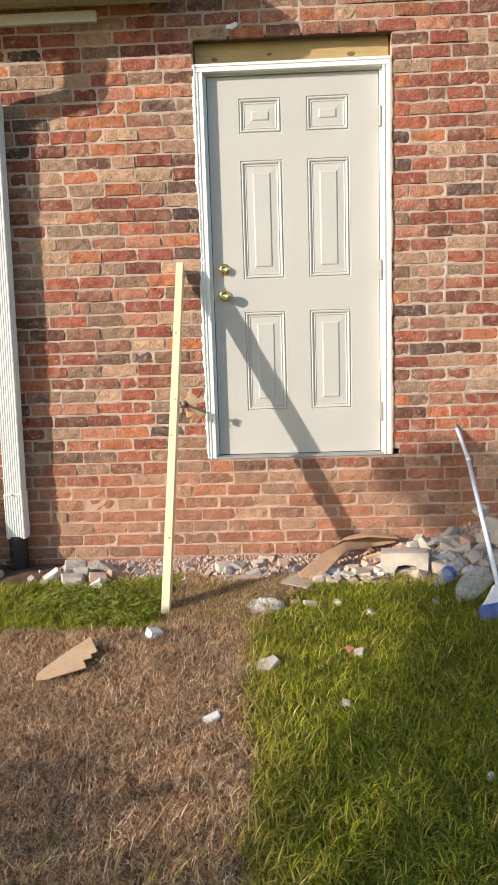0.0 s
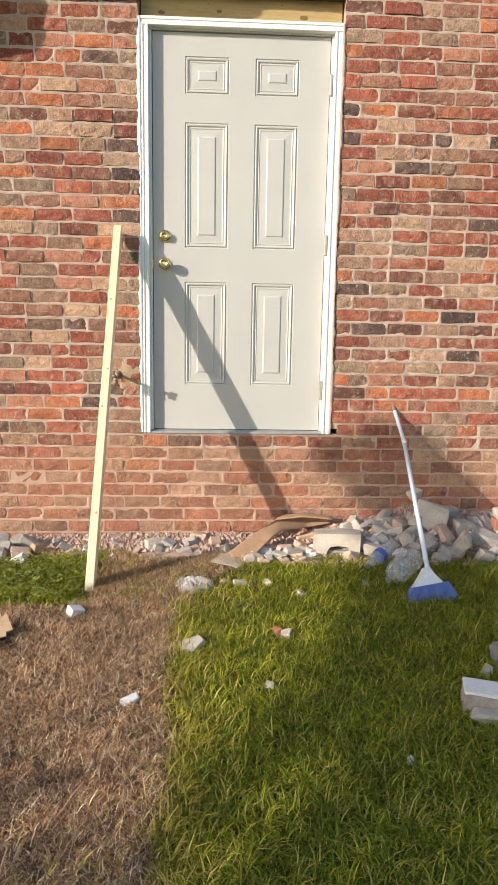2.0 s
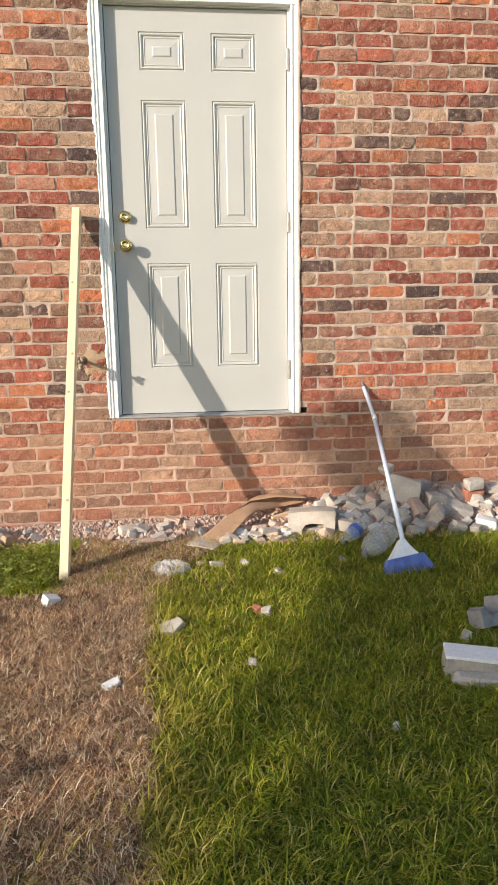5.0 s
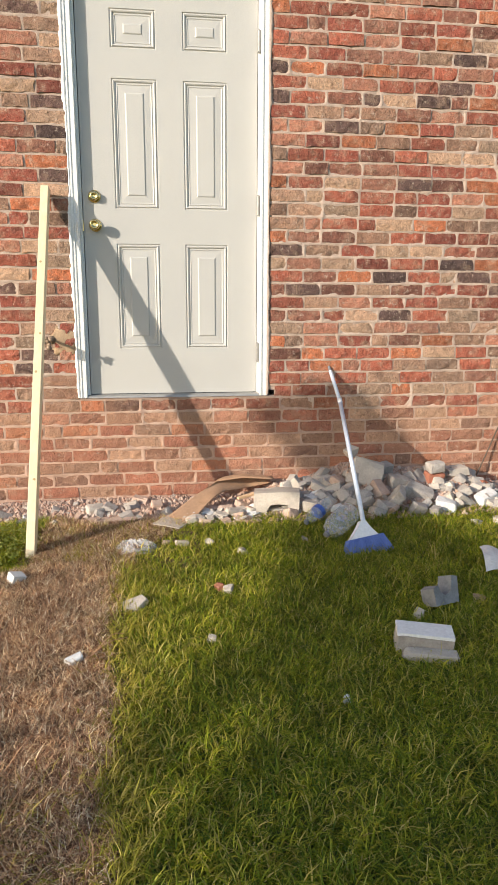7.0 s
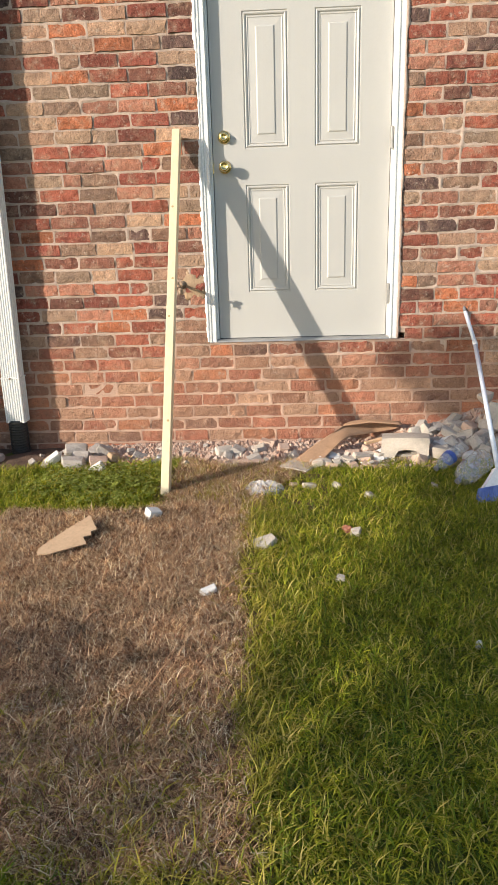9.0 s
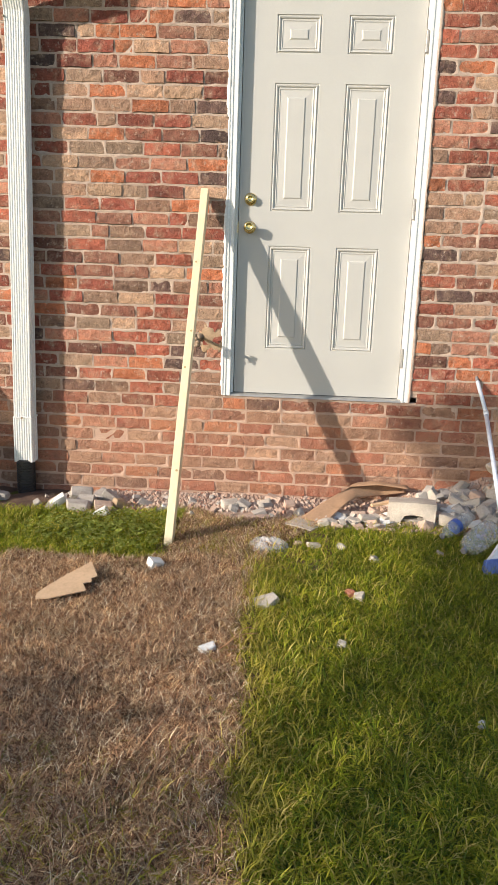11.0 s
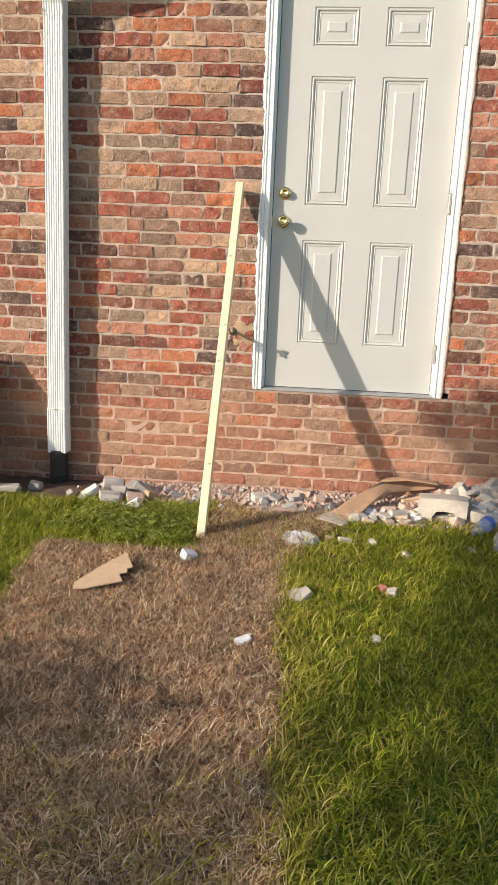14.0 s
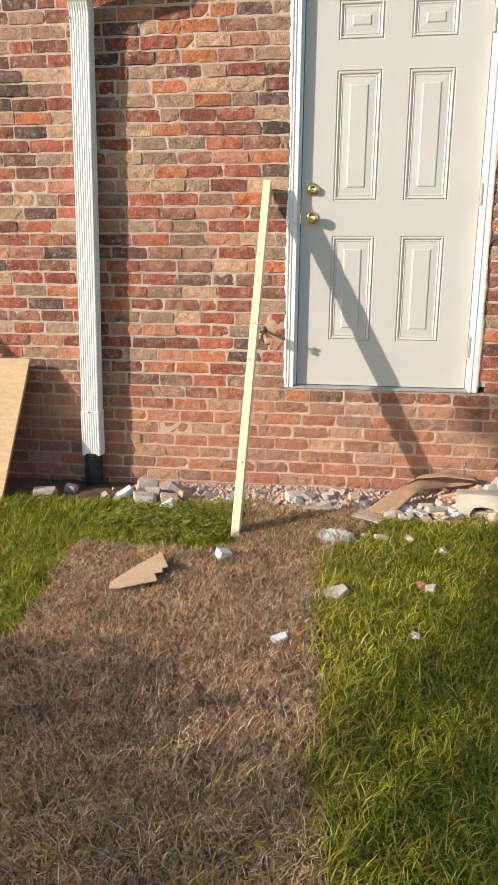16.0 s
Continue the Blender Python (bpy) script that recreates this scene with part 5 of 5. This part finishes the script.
def lying(base, tip):
    d = Vector(tip) - Vector(base)
    return Matrix.Translation(base) @ d.to_track_quat("Z", "Y").to_matrix().to_4x4()


bottle("water_bottle", lying((1.285, -0.480, 0.112), (1.140, -0.600, 0.046)), 0.035, 0.200, "clear empty water bottle with a blue label on rubble", True)
bottle("plastic_jug", lying((1.350, -0.655, 0.112), (1.190, -0.815, 0.058)), 0.057, 0.235, "crushed clear plastic jug lying beside the broom", False)

# ---- broom ----
broom = thing("broom", "blue and white angle broom leaning on the brick wall", "broom")
B0, B1 = Vector((1.354, -0.862, 0.115)), Vector((1.418, -0.140, 0.585))
B2 = Vector((1.392, -0.012, 0.735))


def rod(a, b, r, seg=12):
    d = b - a
    return lathe([(r, 0), (r, d.length)], seg, m=Matrix.Translation(a) @ d.to_track_quat("Z", "Y").to_matrix().to_4x4())


part("handle", rod(B0, B1, 0.0115), HANDLE, broom, "pale blue steel handle", smooth=True)
part("handle", rod(B1, B2, 0.0105), HANDLE, broom, "pale blue upper handle", smooth=True)
part("collar", rod(B1 - (B1 - B0).normalized() * 0.02, B1 + (B1 - B0).normalized() * 0.012, 0.0135), PLASTIC_W, broom, "white joint collar", smooth=True)
part("hanger", rod(B2, B2 + (B2 - B1).normalized() * 0.055, 0.009), GREY_P, broom, "dark grey hanging tip", smooth=True)


def broom_head():
    bm = bmesh.new()
    prof = [(-0.016, 0.145), (-0.030, 0.110), (-0.078, 0.055), (-0.088, 0.020), (0.085, 0.045), (0.070, 0.075), (0.022, 0.118), (0.014, 0.145)]
    bm = extrude_profile(prof, -0.022, 0.022, "y")
    bmesh.ops.bevel(bm, geom=list(bm.edges), offset=0.004, segments=2, affect="EDGES")
    return bm


tilt = pose(1.356, -0.900, -0.006, -24, 0, 4)
hd = part("head", broom_head(), PLASTIC_W, broom, "white plastic broom head")
hd.matrix_basis = tilt


def bristles():
    bm = bmesh.new()
    r = random.Random(3)
    for i in range(46):
        for j in range(5):
            u = i / 45
            top = Vector((-0.086 + 0.168 * u, -0.017 + 0.0085 * j, 0.030 + 0.024 * u))
            end = Vector((-0.112 + 0.235 * u + r.uniform(-0.004, 0.004), -0.034 + 0.017 * j + r.uniform(-0.004, 0.004), -0.040 + 0.022 * u + r.uniform(-0.010, 0.010)))
            w = 0.0032
            q = [bm.verts.new(c) for c in (top + Vector((-w, 0, 0)), top + Vector((w, 0, 0)), end + Vector((w * 1.2, 0, 0)), end + Vector((-w * 1.2, 0, 0)))]
            bm.faces.new(q)
            q = [bm.verts.new(c) for c in (top + Vector((0, -w, 0)), top + Vector((0, w, 0)), end + Vector((0, w * 1.2, 0)), end + Vector((0, -w * 1.2, 0)))]
            bm.faces.new(q)
    return bm


br = part("bristles", bristles(), BRISTLE, hd, "flared blue bristles")
br.matrix_basis = tilt.inverted() @ pose(1.356, -0.900, 0.024, -24, 0, 4)

# ---- sheets of plywood ----
def leaning_sheet(base, top, width, lab):
    base, top = Vector(base), Vector(top)
    z = (top - base)
    L = z.length
    z.normalize()
    x = Vector((-1, 0, 0))
    x = (x - z * x.dot(z)).normalized()
    y = z.cross(x)
    m = Matrix.Translation(base) @ Matrix((x, y, z)).transposed().to_4x4()
    t = thing("plywood_sheet", lab, "plywood", "leaning sheets")
    t.matrix_basis = m
    part("board", boxed(0, width, -0.009, 0.009, 0, L, 0.0015), PLY, t)
    return t


ply = leaning_sheet((-1.455, -0.520, 0.008), (-1.460, -0.070, 0.728), 1.22, "tan plywood sheet with faded print leaning on the wall")
for i, (u, v, w, h) in enumerate(((0.20, 0.40, 0.030, 0.20), (0.245, 0.42, 0.022, 0.16), (0.17, 0.86, 0.06, 0.018), (0.30, 0.30, 0.03, 0.22))):
    pb = part("print_bar", boxed(u, u + w, 0.0092, 0.0102, v, v + h), INK, ply, "faded dark print")
# out-of-view board added only to cast the slanted shadow on wall and sheet
leaning_sheet((-1.88, -0.92, 0.010), (-2.24, -0.07, 1.39), 0.15, "unseen tall narrow board added to cast a slanted shadow on the wall")

# ---- cable on the wall ----
cv = bpy.data.curves.new("cable", "CURVE")
cv.dimensions, cv.bevel_depth, cv.bevel_resolution = "3D", 0.004, 2
sp = cv.splines.new("BEZIER")
pts = [(2.29, -0.05, 0.10), (2.40, -0.020, 0.33), (2.505, -0.012, 0.62), (2.54, -0.012, 1.2), (2.54, -0.012, 2.9)]
sp.bezier_points.add(len(pts) - 1)
for b, c in zip(sp.bezier_points, pts):
    b.co, b.handle_left_type, b.handle_right_type = c, "AUTO", "AUTO"
cv.materials.append(BARK)
tagged(new("cable", cv), "thin brown cable hanging down the brick wall", "cable")


# ---- clover ----
def clover():
    r = random.Random(6)
    V, F = [], []
    for _ in range(1500):
        x, y = r.uniform(-0.85, -0.18), r.uniform(-1.0, -0.52)
        if r.random() > 1.25 - 2.2 * math.hypot((x + 0.45) / 0.8, (y + 0.76) / 0.6):
            continue
        z = ground_z(x, y) + r.uniform(0.035, 0.075)
        a0 = r.uniform(0, 6.28)
        tx, ty = r.uniform(-0.4, 0.4), r.uniform(-0.4, 0.4)
        s = r.uniform(0.006, 0.011)
        for k in range(3):
            a = a0 + k * 2.094
            b = len(V)
            for d, w in ((0, 0), (0.9, -0.6), (1.5, -0.25), (1.5, 0.25), (0.9, 0.6)):
                px = s * (d * math.cos(a) - w * math.sin(a))
                py = s * (d * math.sin(a) + w * math.cos(a))
                V.append((x + px, y + py, z + px * tx + py * ty))
            F.append((b, b + 1, b + 2, b + 3, b + 4))
    me = bpy.data.meshes.new("clover")
    me.from_pydata(V, [], F)
    me.materials.append(CLOVER)
    tagged(new("clover", me), "patch of green clover in the grass near the wall", "clover", kind="stuff")


clover()

# ---- dry stalks lying across the edge of the dead patch ----
for i, (x0, y0, x1, y1, b) in enumerate(((0.17, -1.70, 0.30, -1.60, 0.02), (0.19, -1.68, 0.29, -1.57, 0.03), (0.02, -2.20, 0.10, -2.08, 0.03), (0.05, -2.36, 0.12, -2.14, 0.02), (-0.42, -2.12, -0.33, -2.16, 0.02), (-0.25, -1.90, -0.18, -1.84, 0.02), (-0.62, -1.95, -0.55, -2.02, 0.015))):
    cv = bpy.data.curves.new("dry_stalk", "CURVE")
    cv.dimensions, cv.bevel_depth = "3D", 0.0013
    sp = cv.splines.new("BEZIER")
    sp.bezier_points.add(2)
    xm, ym = (x0 + x1) / 2 + 0.01, (y0 + y1) / 2
    for b_, c in zip(sp.bezier_points, ((x0, y0, ground_z(x0, y0) + 0.02), (xm, ym, ground_z(xm, ym) + 0.03 + b), (x1, y1, ground_z(x1, y1) + 0.035))):
        b_.co, b_.handle_left_type, b_.handle_right_type = c, "AUTO", "AUTO"
    cv.materials.append(STRAW)
    tagged(new("dry_stalk", cv), "long dry straw stalk lying on dead grass", "straw", "dry stalks")

# ---- unseen trees added towards the sun to shade part of the lawn and wall ----
AL = Vector((SUN.x, SUN.y, 0)).normalized()
PE = Vector((AL.y, -AL.x, 0))
RISE = -SUN.z / math.hypot(SUN.x, SUN.y)


def shade_tree(label, far, outline, count, seed, base_p, foot_h):
    """An unseen tree added to cast shade, far metres towards the sun; outline: (across, underside, top) of its crown.
    """
    r = random.Random(seed)
    t = thing("tree", label, "tree", "trees beyond the lawn")
    V, F = [], []
    wide = [(b[0] - a[0]) * (a[2] - a[1] + b[2] - b[1]) * (0.62 if b[0] < 1.1 else 1.35) for a, b in zip(outline, outline[1:])]
    for _ in range(count):
        k = r.choices(range(len(wide)), wide)[0]
        a, b = outline[k], outline[k + 1]
        f = r.random()
        p = a[0] + (b[0] - a[0]) * f
        lo, hi = a[1] + (b[1] - a[1]) * f, a[2] + (b[2] - a[2]) * f
        h = lo + (hi - lo) * r.random() + r.gauss(0, 0.03) + 0.07 * noise.noise((p * 4, seed, 0))
        d = far + r.uniform(-0.5, 0.5)
        c = -AL * d + PE * p + Vector((0, 0, h + RISE * d))
        s = r.uniform(0.025, 0.05)
        u = Vector((r.gauss(0, 1), r.gauss(0, 1), r.gauss(0, 1))).normalized()
        w = u.orthogonal().normalized()
        q = len(V)
        V += [tuple(c - u * s), tuple(c + w * s * 0.5), tuple(c + u * s), tuple(c - w * s * 0.5)]
        F.append((q, q + 1, q + 2, q + 3))
    me = bpy.data.meshes.new("crown")
    me.from_pydata(V, [], F)
    me.materials.append(LEAF)
    cr = new("crown", me)
    cr.parent = t
    foot = -AL * far + PE * base_p
    top = RISE * far + foot_h
    g = ground_z(0, -9)
    part("trunk", lathe([(0.14, g - 0.05), (0.11, g + 0.3), (0.08, top * 0.6), (0.04, top)], 10, m=Matrix.Translation(foot)), BARK, t)
    for a in outline[::2]:
        tip = -AL * far + PE * a[0] + Vector((0, 0, RISE * far + (a[1] + a[2]) / 2))
        part("limb", rod(foot + Vector((0, 0, top * 0.6)), tip, 0.016, 6), BARK, t)
    return t


shade_tree("unseen leafy tree added to shade the lawn and lower wall", 8.0,
          [(0.52, 0.72, 0.84), (0.66, 0.52, 1.02), (0.86, 0.46, 1.06), (1.06, 0.32, 0.74), (1.28, 0.16, 0.48), (1.5, 0.08, 0.40), (1.9, -0.10, 0.40), (2.25, -0.29, 0.5), (2.7, -0.35, 0.8), (3.9, -0.5, 1.2)],
          22500, 31, 2.9, 0.2)
shade_tree("unseen leafy shrub added to shade the near end of the dead patch", 7.0,
          [(1.15, -0.80, -0.58), (1.45, -1.2, -0.44), (2.0, -1.4, -0.45), (2.5, -1.5, -0.50), (3.6, -1.5, -0.8)], 5400, 32, 2.3, -0.7)

mortar_smear(lay_bricks())
